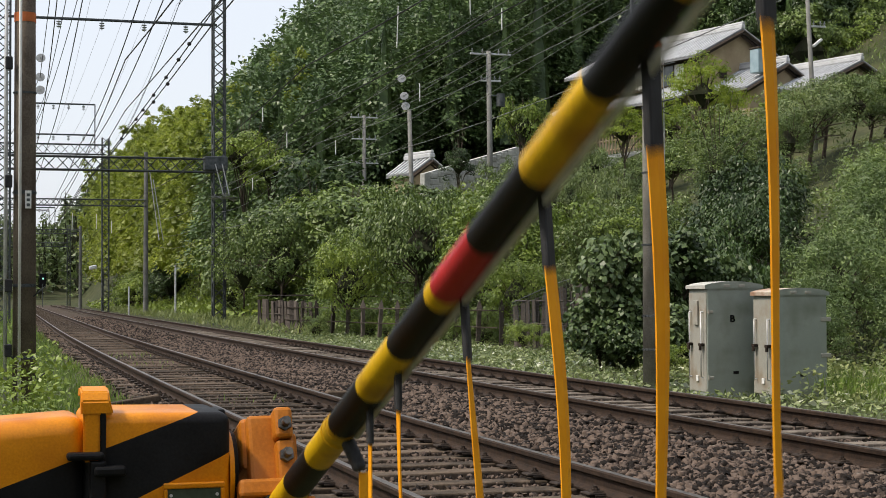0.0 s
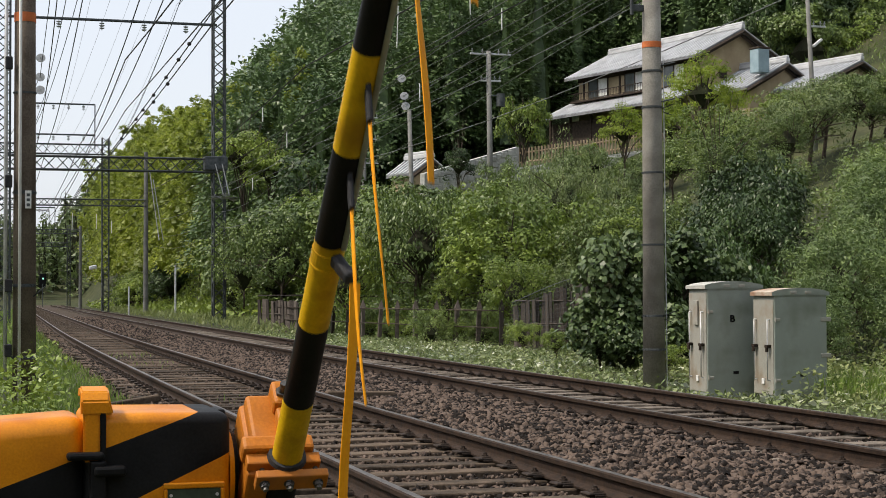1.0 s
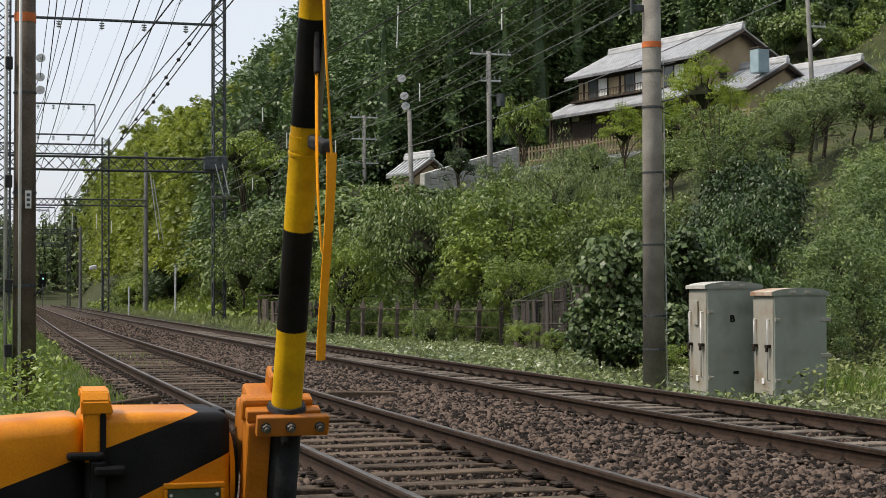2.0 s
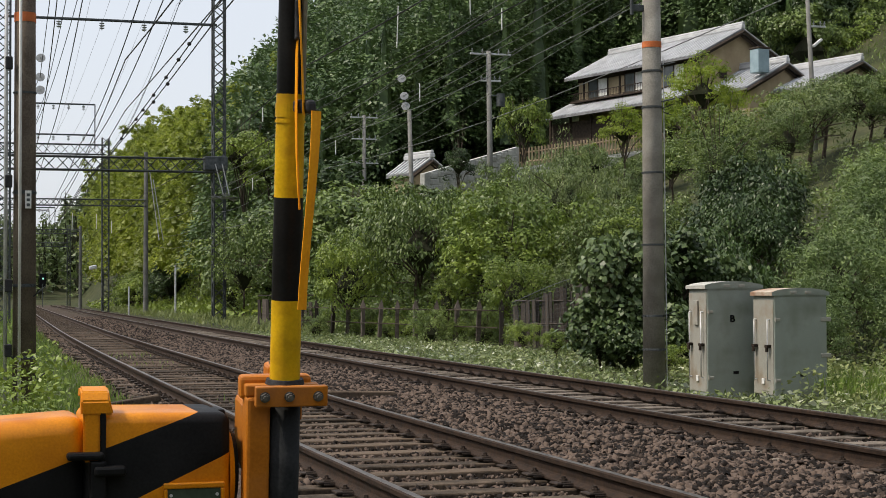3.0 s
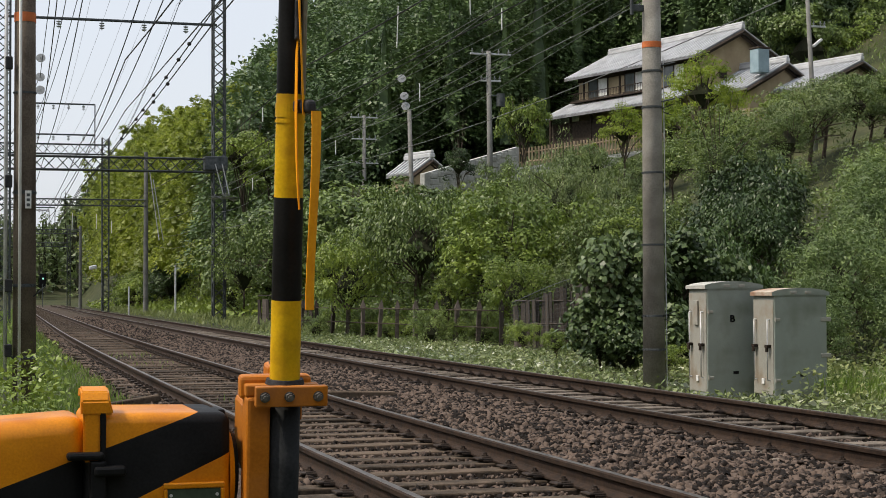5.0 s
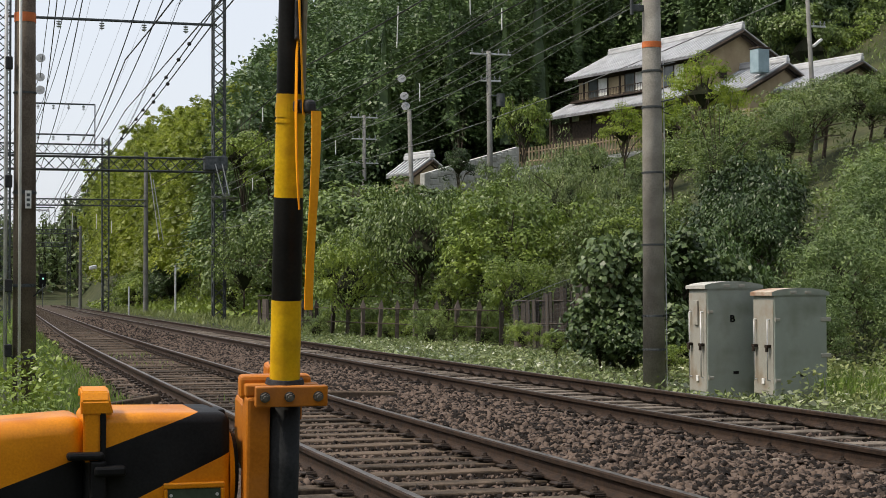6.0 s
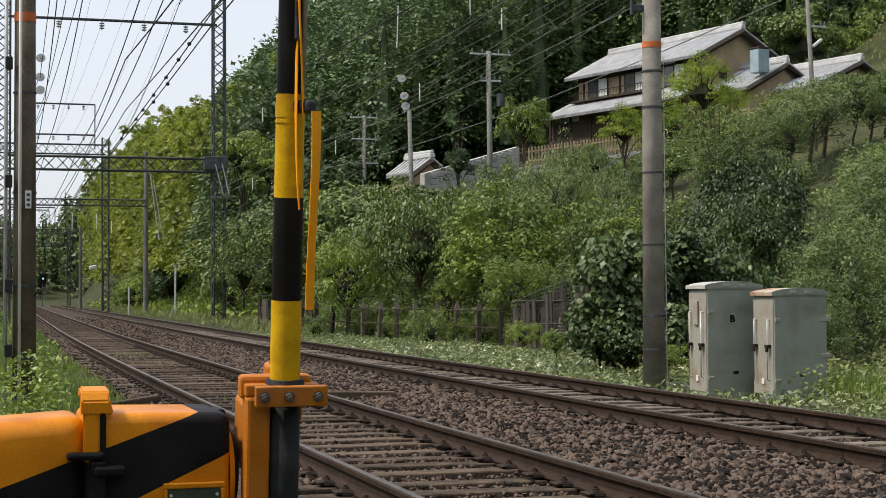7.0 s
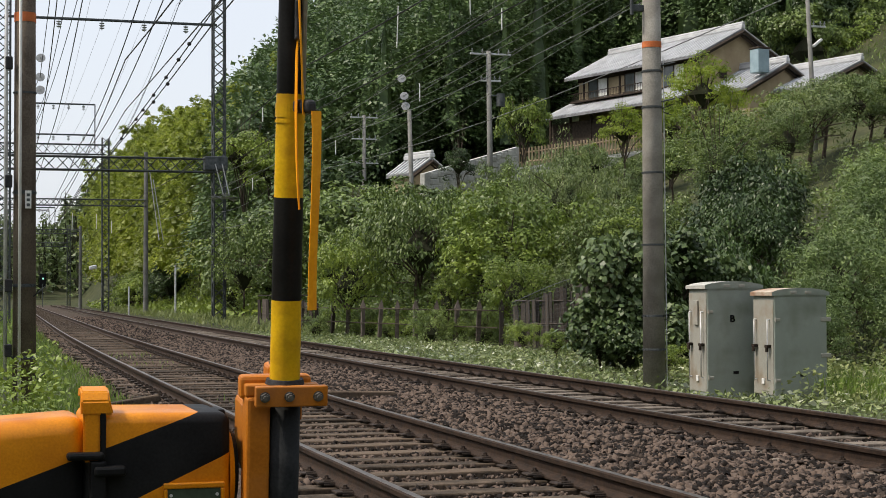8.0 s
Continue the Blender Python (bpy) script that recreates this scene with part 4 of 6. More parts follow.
box(bm, 0.0, 0.55, -0.1, 0.1, -0.06, 0.06, 0.03, pose(-0.28, -0.1, 4.9, 0, -38, 0))
part("lamp_head", bm, M_LAMPW, LPOLE, "white street lamp head")


# ---- the farmhouse above the line ----
def roof_slab(root, ridge_len, run, drop, side, over, y0=0.0):
    """One tiled slope from the ridge (z=0) down to the eave, with tile rolls and thickness."""
    bm, rolls = B(), B()
    n = max(3, int(ridge_len / 0.36))
    th = 0.14
    for z_off, name in ((0, ""),):
        a = [(0, y0 - over), (side * run, y0 - over), (side * run, y0 + ridge_len + over), (0, y0 + ridge_len + over)]
        top = [bm.verts.new((x, y, -drop * abs(x) / run)) for x, y in a]
        bot = [bm.verts.new((x, y, -drop * abs(x) / run - th)) for x, y in a]
        bm.faces.new(top if side < 0 else top[::-1])
        bm.faces.new(bot[::-1] if side < 0 else bot)
        for i in range(4):
            j = (i + 1) % 4
            bm.faces.new((top[i], bot[i], bot[j], top[j]))
    for i in range(n + 1):
        y = y0 - over + 0.06 + (ridge_len + 2 * over - 0.12) * i / n
        rod(rolls, (0, y, 0.02), (side * run, y, -drop + 0.02), 0.062, 0.062, 6)
    bmesh.ops.recalc_face_normals(bm, faces=bm.faces[:])
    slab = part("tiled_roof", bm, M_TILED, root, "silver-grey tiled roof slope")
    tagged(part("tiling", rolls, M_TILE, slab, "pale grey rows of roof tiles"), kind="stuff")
    return slab


def gabled(name, label, at, turn, length, run, drop, wall_h, over=0.5, front=1.0, step=None):
    """Ridge along +y from the gable at y=0, front slope towards -x."""
    root = thing(name, label, "house", at=Matrix.Translation(at) @ Matrix.Rotation(turn, 4, "Z"))
    roof_slab(root, length, run * front, drop * front, -1, over)
    roof_slab(root, length, run, drop, 1, over)
    bm = B()
    box(bm, -0.16, 0.16, -over - 0.05, length + over, 0.0, 0.26, 0.05)
    box(bm, -0.1, 0.1, -over - 0.05, length + over, 0.26, 0.42, 0.05)
    part("ridge_cap", bm, M_TILE, root, "stacked ridge tiles")
    # walls: gable pentagon extruded
    bm = B()
    rx, wx = run * 0.80, -run * front * 0.80
    zr, zf = -drop * 0.80 - 0.14, -drop * front * 0.80 - 0.14
    pts = [(wx, zf - wall_h), (rx, zf - wall_h), (rx, zr), (0, -0.14), (wx, zf)]
    a = [bm.verts.new((x, 0.0, z)) for x, z in pts]
    b = [bm.verts.new((x, length, z)) for x, z in pts]
    bm.faces.new(a)
    bm.faces.new(b[::-1])
    for i in range(5):
        j = (i + 1) % 5
        bm.faces.new((a[j], a[i], b[i], b[j]))
    bmesh.ops.recalc_face_normals(bm, faces=bm.faces[:])
    part("wall", bm, M_PLASTER, root, "ochre plastered wall")
    for sg, rr, dd in ((-1, run * front, drop * front), (1, run, drop)):
        bm = B()
        p0, p1 = Vector((0, -over - 0.02, -0.2)), Vector((sg * rr, -over - 0.02, -dd - 0.2))
        for o in (0.0, 0.14):
            rod(bm, p0 + Vector((0, o * 2, -o)), p1 + Vector((0, o * 2, -o)), 0.11, 0.11, 4)
        part("barge_board", bm, M_TIMBER, root, "dark timber barge board")
    return root, wx, zf


peak, ridge_end = Vector((45.93, 90.08, 17.6)), Vector((42.60, 101.63, 17.6))
d = ridge_end - peak
TURN = math.atan2(-d.x, d.y)
LEN = d.length
HOUSE, WX, ZF = gabled("farmhouse", "two-storey farmhouse with ochre walls and grey tiles", peak, TURN, LEN, 3.9, 1.95, 5.4, 0.6, 1.0)
# upper storey: dark band, windows and balcony on the front
bm = B()
box(bm, WX - 0.06, WX - 0.003, -0.02, LEN + 0.02, ZF - 0.5, ZF + 0.1)
box(bm, WX - 0.06, WX - 0.003, -0.02, LEN + 0.02, ZF - 2.2, ZF - 1.75)
for y in np.arange(0, LEN, 1.9):
    box(bm, WX - 0.08, WX - 0.003, y - 0.06, y + 0.06, ZF - 2.2, ZF)
part("timber_frame", bm, M_TIMBER, HOUSE, "dark timber posts and beams")
for y in (1.2, 5.0, 8.8):
    bm = B()
    for k in range(3):
        box(bm, WX - 0.12, WX - 0.06, y + k * 1.0 - 0.04, y + k * 1.0 + 0.04, ZF - 1.75, ZF - 0.45)
    for z in (ZF - 1.75, ZF - 0.45):
        box(bm, WX - 0.12, WX - 0.06, y - 0.04, y + 2.04, z - 0.04, z + 0.04)
    win = part("window", bm, M_TIMBER, HOUSE)
    for k in range(2):
        bm = B()
        box(bm, WX - 0.09, WX - 0.07, y + k + 0.04, y + k + 0.96, ZF - 1.71, ZF - 0.49)
        part("pane", bm, M_GLASS if k else M_WHITE, win)
bm = B()
rail_x = WX - 0.75
for z in (ZF - 1.35, ZF - 1.8):
    rod(bm, (rail_x, 3.2, z), (rail_x, LEN - 0.2, z), 0.03, 0.03, 5)
for y in np.arange(3.2, LEN - 0.2, 0.16):
    rod(bm, (rail_x, y, ZF - 1.8), (rail_x, y, ZF - 1.35), 0.015, 0.015, 4)
box(bm, rail_x - 0.05, WX, 3.1, LEN - 0.1, ZF - 1.95, ZF - 1.85)
part("balcony", bm, M_TIMBER, HOUSE, "dark slatted balcony")
# lower roof skirt along the front
bm = B()
sk = [(WX - 0.02, ZF - 1.85), (WX - 2.3, ZF - 2.95)]
for y0, y1 in ((-0.5, LEN + 1.2),):
    t = [bm.verts.new((x, y, z)) for (x, z), y in ((sk[0], y0), (sk[1], y0), (sk[1], y1), (sk[0], y1))]
    b2 = [bm.verts.new((v.co.x, v.co.y, v.co.z - 0.14)) for v in t]
    bm.faces.new(t)
    bm.faces.new(b2[::-1])
    for i in range(4):
        j = (i + 1) % 4
        bm.faces.new((t[i], b2[i], b2[j], t[j]))
    rolls = B()
    for y in np.arange(y0 + 0.05, y1, 0.36):
        rod(rolls, (sk[0][0], y, sk[0][1] + 0.02), (sk[1][0], y, sk[1][1] + 0.02), 0.062, 0.062, 6)
bmesh.ops.recalc_face_normals(bm, faces=bm.faces[:])
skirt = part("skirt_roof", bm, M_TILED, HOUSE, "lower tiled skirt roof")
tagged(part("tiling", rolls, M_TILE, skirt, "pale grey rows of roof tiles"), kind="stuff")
bm = B()
for y in np.arange(0.0, LEN + 1.2, 2.2):
    box(bm, WX - 1.5, WX - 1.35, y, y + 0.15, ZF - 5.4, ZF - 2.7)
box(bm, WX - 1.42, WX - 1.36, 0, LEN + 1.2, ZF - 5.4, ZF - 3.3)
part("veranda", bm, M_TIMBER, HOUSE, "dark timber veranda front")
bm = B()
box(bm, -1.5, -0.9, -0.06, -0.003, -3.1, -2.5)
part("gable_vent", bm, M_TIMBER, HOUSE)
ANNEX, _, _ = gabled("farmhouse_annex", "low annex with grey tiles beside the farmhouse", (47.27, 86.66, 15.1), TURN, 7.0, 3.4, 1.75, 3.6, 0.4)
ANNEX2, _, _ = gabled("farmhouse_annex", "second low annex with grey tiles", (51.02, 84.49, 15.05), TURN, 7.0, 4.0, 1.75, 3.6, 0.4)
bm = B()
box(bm, -0.42, 0.42, -0.4, 0.4, -0.3, 1.1, 0.03)
CH = link("sheet_metal_flue", bm, M_BLUE)
CH.matrix_basis = pose(45.3, 85.9, 14.6, 0, 0, 12)
tagged(CH, "pale blue sheet-metal flue on the annex roof", "chimney")
bm = B()
box(bm, -0.46, 0.46, -0.44, 0.44, 1.1, 1.22, 0.03)
part("cap", bm, M_TIMBER, CH, "dark flue cap")


# ---- fences and walls ----
def picket_fence(a, b, h, step):
    a, b = Vector(a), Vector(b)
    root = thing("picket_fence", "pale wooden picket fence below the house", "fence")
    n = int((b - a).length / step)
    bm = B()
    box(bm, -0.055, 0.055, -0.02, 0.02, 0, h, 0.008, seg=1)
    me = bpy.data.meshes.new("picket")
    bm.to_mesh(me)
    bm.free()
    me.materials.append(M_PICKET)
    ang = math.atan2(b.y - a.y, b.x - a.x)
    for i in range(n):
        p = a.lerp(b, i / n)
        share("picket", me, root, Matrix.Translation(p) @ Matrix.Rotation(ang, 4, "Z"))
    bm = B()
    for z in (0.25, h - 0.25):
        rod(bm, a + Vector((0, 0.04, z)), b + Vector((0, 0.04, z)), 0.04, 0.04, 4)
    part("rail", bm, M_PICKET, root)


picket_fence((30.0, 86.2, 8.4), (43.6, 90.4, 10.6), 1.05, 0.24)


def garden_wall(label, a, b, h, th):
    a, b = Vector(a), Vector(b)
    d = (b - a)
    n = Vector((-d.y, d.x, 0)).normalized() * th
    bm = B()
    q = [a, b, b + n, a + n]
    lo = [bm.verts.new(p - Vector((0, 0, 1.5))) for p in q]
    hi = [bm.verts.new(p + Vector((0, 0, h))) for p in q]
    bm.faces.new(lo[::-1])
    bm.faces.new(hi)
    for i in range(4):
        j = (i + 1) % 4
        bm.faces.new((lo[i], lo[j], hi[j], hi[i]))
    bmesh.ops.recalc_face_normals(bm, faces=bm.faces[:])
    rng = random.Random(9)
    L = d.length
    for r in range(4):
        x = rng.random()
        while x < L - 0.6:
            w = rng.uniform(0.45, 0.9)
            p = a + d * ((x + w / 2) / L)
            box(bm, -w / 2 + 0.02, w / 2 - 0.02, -0.06, 0.03, -0.16, 0.16, 0.04, Matrix.Translation(p + Vector((0, 0, h - 0.25 - r * 0.36))) @ Matrix.Rotation(math.atan2(d.y, d.x), 4, "Z"), 1)
            x += w
    tagged(link("garden_wall", bm, M_WALLST), label, "wall")


garden_wall("pale stone retaining wall under the picket fence", (30.0, 85.9, 7.6), (43.6, 90.1, 9.8), 0.75, 0.4)
garden_wall("pale capped garden wall stepping down the slope", (23.3, 81.6, 6.6), (30.2, 86.2, 8.6), 1.0, 0.3)
gabled("storage_shed", "small shed with a grey tiled roof", (24.6, 85.0, 8.75), TURN, 2.4, 1.3, 0.9, 2.2, 0.2)


def post_fence():
    """Old track-side fence of pointed posts with two rails."""
    rnd = random.Random(4)
    root = thing("post_fence", "old grey fence of pointed posts and rails", "fence")
    bm = B()
    box(bm, -0.10, 0.10, -0.06, 0.06, -0.4, 1.05, 0.012, seg=1)
    tip = bmesh.ops.create_cone(bm, cap_ends=True, segments=4, radius1=0.125, radius2=0.01, depth=0.28, matrix=Matrix.Translation((0, 0, 1.18)) @ Matrix.Rotation(radians(45), 4, "Z"))
    me = bpy.data.meshes.new("post")
    bm.to_mesh(me)
    bm.free()
    me.materials.append(M_FENCE)
    a, b = Vector((11.5, 63.0)), Vector((14.0, 41.5))
    n = 15
    for i in range(n):
        p = a.lerp(b, i / (n - 1))
        share("post", me, root, pose(p.x, p.y, -0.3, rnd.uniform(-4, 4), rnd.uniform(-4, 4), 80 + rnd.uniform(-10, 10)))
    for z in (0.25, 0.72):
        bm = B()
        rod(bm, (a.x - 0.1, a.y, z), (b.x - 0.1, b.y, z), 0.018, 0.018, 5)
        part("rail", bm, M_TIMBER, root)


post_fence()


def board_fence(a, b, n, h0, h1, label):
    rnd = random.Random(8)
    a, b = Vector(a), Vector(b)
    root = thing("board_fence", label, "fence")
    d = b - a
    ang = math.atan2(d.y, d.x)
    w = d.length / n
    meshes = []
    for k in range(5):
        bm = B()
        box(bm, -w * 0.50, w * 0.50, -0.018, 0.018, -0.3, 1.0 + 0.014 * k, 0.006, seg=1)
        me = bpy.data.meshes.new("board")
        bm.to_mesh(me)
        bm.free()
        me.materials.append(M_FENCE)
        meshes.append(me)
    for i in range(n):
        f = (i + 0.5) / n
        h = h0 + (h1 - h0) * math.sin(f * math.pi / 2)
        p = a.lerp(b, f)
        share("board", meshes[rnd.randrange(5)], root, Matrix.Translation((p.x, p.y, -0.3)) @ Matrix.Rotation(ang, 4, "Z") @ pose(0, rnd.uniform(-0.03, 0.03), 0, rnd.uniform(-3, 3), rnd.uniform(-3, 3), rnd.uniform(-6, 6)) @ Matrix.Diagonal((1, 1, h, 1)))
    for z in (0.35, 0.9):
        bm = B()
        rod(bm, (a.x, a.y - 0.05, z * h0), (b.x, b.y - 0.05, z * h0), 0.02, 0.02, 4)
        part("rail", bm, M_FENCE, root)
    return root


def fence_net(root, a, b, h0, h1):
    """A sagging net of thin cords over the boards, standing a little above them."""
    a, b = Vector(a), Vector(b)
    bm = B()
    def top(f):
        return -0.3 + (h0 + (h1 - h0) * math.sin(f * math.pi / 2)) * 1.12
    off = Vector((-0.09, -0.09, 0))
    n = 34
    for i in range(n + 1):
        f = i / n
        p = a.lerp(b, f) + off
        rod(bm, (p.x, p.y, 0.1), (p.x + 0.02 * math.sin(9 * f), p.y, top(f)), 0.0035, 0.0035, 3, False)
    for k in range(12):
        for i in range(n):
            f0, f1 = i / n, (i + 1) / n
            p, q = a.lerp(b, f0) + off, a.lerp(b, f1) + off
            g = k / 11
            rod(bm, (p.x, p.y, 0.25 + (top(f0) - 0.25) * g), (q.x, q.y, 0.25 + (top(f1) - 0.25) * g), 0.0035 if k < 11 else 0.012, 0.0035 if k < 11 else 0.012, 3, False)
    part("net", bm, M_STEEL, root, "thin grey net over the boards")


fence_net(board_fence((14.0, 40.4, 0), (15.9, 37.2, 0), 34, 1.1, 1.85, "weathered grey board fence under a thin net"), (14.0, 40.4, 0), (15.9, 37.2, 0), 1.1, 1.85)
board_fence((11.2, 63.5, 0), (12.2, 57.5, 0), 22, 1.3, 1.2, "weathered grey boards along the line")


# ---- small line-side equipment ----
SIG = thing("railway_signal", "small dark railway signal on a thin post between the tracks", "signal", at=pose(10.2, 226, -0.2))
bm = B()
rod(bm, (0, 0, -0.3), (0, 0, 3.2), 0.06, 0.06, 8)
part("post", bm, M_STEEL, SIG)
bm = B()
box(bm, -0.45, 0.45, 0.02, 0.10, 2.7, 4.6, 0.04)
part("backboard", bm, M_BLACKP, SIG)
M_GLOW = bpy.data.materials.new("green_signal_light")
M_GLOW.use_nodes = True
M_GLOW.node_tree.nodes["Principled BSDF"].inputs["Emission Color"].default_value = (0.3, 1.0, 0.75, 1)
M_GLOW.node_tree.nodes["Principled BSDF"].inputs["Emission Strength"].default_value = 0.7
bm = B()
rod(bm, (0.05, 0.0, 3.9), (0.05, -0.1, 3.9), 0.13, 0.13, 12)
part("lens", bm, M_GLOW, SIG, "lit green lens")
LAMP = thing("trackside_lamp", "white floodlight on a thin post beside the line", "lamp", at=pose(12.0, 148.0, 0.0))
bm = B()
rod(bm, (0, 0, -0.8), (0, 0, 3.7), 0.06, 0.05, 8)
part("post", bm, M_STEEL, LAMP)
bm = B()
box(bm, -0.45, 0.25, -0.15, 0.15, 3.75, 4.1, 0.08, pose(0, 0, 0, 0, -12, 0))
part("lamp_head", bm, M_LAMPW, LAMP, "white lamp head")
for x, s, h in ((11.4, 118.0, 1.9), (13.0, 104.0, 3.2)):
    bm = B()
    rod(bm, (x, s, -0.6), (x, s, h), 0.07, 0.06, 8)
    tagged(link("marker_post", bm, M_GALV), "thin grey marker post beside the line", "post", "marker posts")
bm = B()
box(bm, -0.45, 0.45, -0.07, 0.07, 0, 0.10, 0.02)
pl = link("loose_timber", bm, M_SLEEPER)
pl.matrix_basis = pose(4.75, 19.6, -0.155, 0, 2, 4)
tagged(pl, "loose weathered timber lying on the ballast", "timber")
bm = B()
box(bm, -0.4, 0.4, -0.06, 0.06, 0, 0.09, 0.02)
pl = link("loose_timber", bm, M_SLEEPER)
pl.matrix_basis = pose(1.95, 19.9, -0.20, 0, -6, 25)
tagged(pl, "loose weathered timber beside the near rail", "timber")


# ---- planting ----
def crown(name, seed, radii, n_clump, per, clump_r, leaf, material, aspect=0.55, flat=0.5, droop=0.0, corners=4, open_mid=0.0):
    """A crown of leafy domes set round an uneven ellipsoid, a dark lump for its inner shade in its middle."""
    rng = np.random.default_rng(seed)
    d = rng.normal(size=(n_clump, 3))
    d[:, 2] = np.where(d[:, 2] < -0.5, -d[:, 2], d[:, 2])
    d /= np.linalg.norm(d, axis=1)[:, None]
    rough = 1 + 0.20 * np.sin(3 * np.arctan2(d[:, 1], d[:, 0]) + seed) + 0.16 * np.sin(4 * d[:, 2] + 2 * seed)
    c = d * ((0.5 + 0.5 * rng.random(n_clump) ** 0.6) * rough)[:, None] * np.array(radii)
    r = clump_r * rng.uniform(0.55, 1.35, n_clump)
    e = rng.normal(size=(n_clump, per, 3))
    e /= np.linalg.norm(e, axis=2)[..., None]
    e[..., 2] = np.where(e[..., 2] < -0.65, -e[..., 2], e[..., 2])
    off = e * (0.66 + 0.40 * rng.random((n_clump, per, 1))) * r[:, None, None]
    off[..., 2] *= min(1.0, flat * 1.25)
    if droop:
        off[..., 2] -= droop * (e[..., 0] ** 2 + e[..., 1] ** 2) * r[:, None] * rng.random((n_clump, per))
    pts = (c[:, None] + off).reshape(-1, 3)
    bias = (e * 0.85 + d[:, None] * 0.25).reshape(-1, 3) + np.array((0, 0, 0.35))
    axis = None
    if droop:
        axis = (e * np.array((0.8, 0.8, 0.2)) - np.array((0, 0, 0.75))).reshape(-1, 3)
    lv = leaf_verts(pts, leaf, aspect, bias, 0.42, rng, 0.0, axis, corners)
    heart = core_lumps(np.zeros((1, 3)), np.array([radii]) * (0.54 - 0.6 * open_mid))
    return c, leafy_mesh(name, lv, corners, heart, material, M_SHADE)


def make_trunk(seed, centres, base, r=0.11):
    """Tapered leaning trunk with limbs that reach into the crown."""
    rnd = random.Random(seed)
    bm = B()
    p, rr = Vector((0, 0, -base - 0.8)), r
    for i in range(4):
        qv = Vector((rnd.uniform(-0.18, 0.18) * (i + 1) * 0.6, rnd.uniform(-0.18, 0.18) * (i + 1) * 0.6, -base - 0.8 + (base + 1.1) * (i + 1) / 4))
        rod(bm, p, qv, rr, rr * 0.82, 7, False)
        p, rr = qv, rr * 0.82
    for c in list(centres)[:16]:
        st = Vector((0, 0, -base * rnd.uniform(0.05, 0.6)))
        mid = (st + Vector(c)) / 2 + Vector((rnd.uniform(-0.2, 0.2), rnd.uniform(-0.2, 0.2), 0.2))
        rod(bm, st, mid, r * 0.42, r * 0.28, 5, False)
        rod(bm, mid, Vector(c), r * 0.28, r * 0.1, 4, False)
    me = bpy.data.meshes.new("trunk")
    bm.to_mesh(me)
    bm.free()
    me.materials.append(M_BARK)
    return me


KINDS = {}


def add_kind(key, seed, *shape):
    """A kind of tree or bush: the meshes of its crown and its trunk, which all its plants share."""
    cts, crown_me = crown("crown", seed, *shape)
    KINDS[key] = (crown_me, make_trunk(seed, cts, 2.4, 0.13 if key == "open" else 0.10), shape[0])


add_kind("mid", 1, (2.3, 2.3, 1.9), 84, 100, 0.56, 0.16, L_MID, 0.55, 0.62, 0.0, 3, 0.1)
add_kind("mid2", 2, (2.1, 2.5, 2.2), 96, 94, 0.50, 0.15, L_MID, 0.5, 0.7, 0.0, 3, 0.1)
add_kind("mid3", 9, (2.6, 2.2, 1.7), 92, 80, 0.55, 0.15, L_MID, 0.5, 0.5, 0.5, 4, 0.15)
add_kind("light", 3, (2.2, 2.2, 1.8), 84, 100, 0.52, 0.16, L_LIGHT, 0.5, 0.6, 0.0, 3, 0.1)
add_kind("tier", 24, (1.8, 1.8, 1.0), 80, 92, 0.50, 0.16, L_DARK, 0.42, 0.6, 0.25, 4, 0.1)
add_kind("grey", 5, (2.3, 2.3, 1.8), 92, 88, 0.50, 0.17, L_GREY, 0.32, 0.8, 0.8, 3, 0.1)
add_kind("twiggy", 7, (1.9, 1.9, 1.7), 60, 60, 0.60, 0.14, L_DRY, 0.3, 0.8, 0.0, 3, 0.2)
add_kind("open", 8, (2.6, 2.6, 1.2), 64, 66, 0.55, 0.15, L_GREY, 0.5, 0.5, 0.0, 3, 0.6)
add_kind("maple", 17, (2.3, 2.3, 1.6), 76, 76, 0.55, 0.16, L_MAPLE, 0.5, 0.4, 0.0, 3, 0.25)
add_kind("broad", 6, (1.9, 1.9, 2.0), 66, 34, 0.62, 0.34, L_BROAD, 0.85, 0.7, 0.3, 4, 0.05)
add_kind("bushy", 18, (2.0, 2.0, 1.7), 110, 84, 0.46, 0.17, L_SHRUB, 0.30, 0.75, 0.0, 4, 0.0)
add_kind("cone", 19, (1.2, 1.2, 2.6), 70, 60, 0.40, 0.15, L_LIGHT, 0.35, 0.8, 0.0, 3, 0.1)
add_kind("far_a", 12, (2.4, 2.4, 2.0), 70, 84, 0.62, 0.25, L_MID, 0.6, 0.6, 0.0, 3, 0.05)
add_kind("far_b", 13, (2.2, 2.5, 1.9), 70, 84, 0.60, 0.24, L_LIGHT, 0.55, 0.6, 0.0, 3, 0.05)
add_kind("far_c", 14, (2.2, 2.2, 2.4), 74, 80, 0.60, 0.25, L_DARK, 0.55, 0.65, 0.0, 3, 0.05)

LABELS = {"mid": "mid-green broadleaf tree on the bank", "mid2": "dense green broadleaf tree on the bank", "mid3": "spreading green broadleaf tree on the bank",
          "light": "light yellow-green leafy tree on the bank", "grey": "grey-green drooping shrub tree on the bank",
          "twiggy": "brown twiggy half-bare shrub on the slope", "maple": "bright yellow-green maple before the farmhouse", "open": "open-crowned orchard tree with dark forked trunk", "broad": "large-leaved green bush beside the line",
          "tier": "dark green evergreen with layered boughs", "bushy": "dense grey-green shrub with narrow leaves", "cone": "slim light green conical shrub by the fence",
          "far_a": "green broadleaf tree further up the slope", "far_b": "light green tree further up the slope", "far_c": "dark tree further up the slope"}


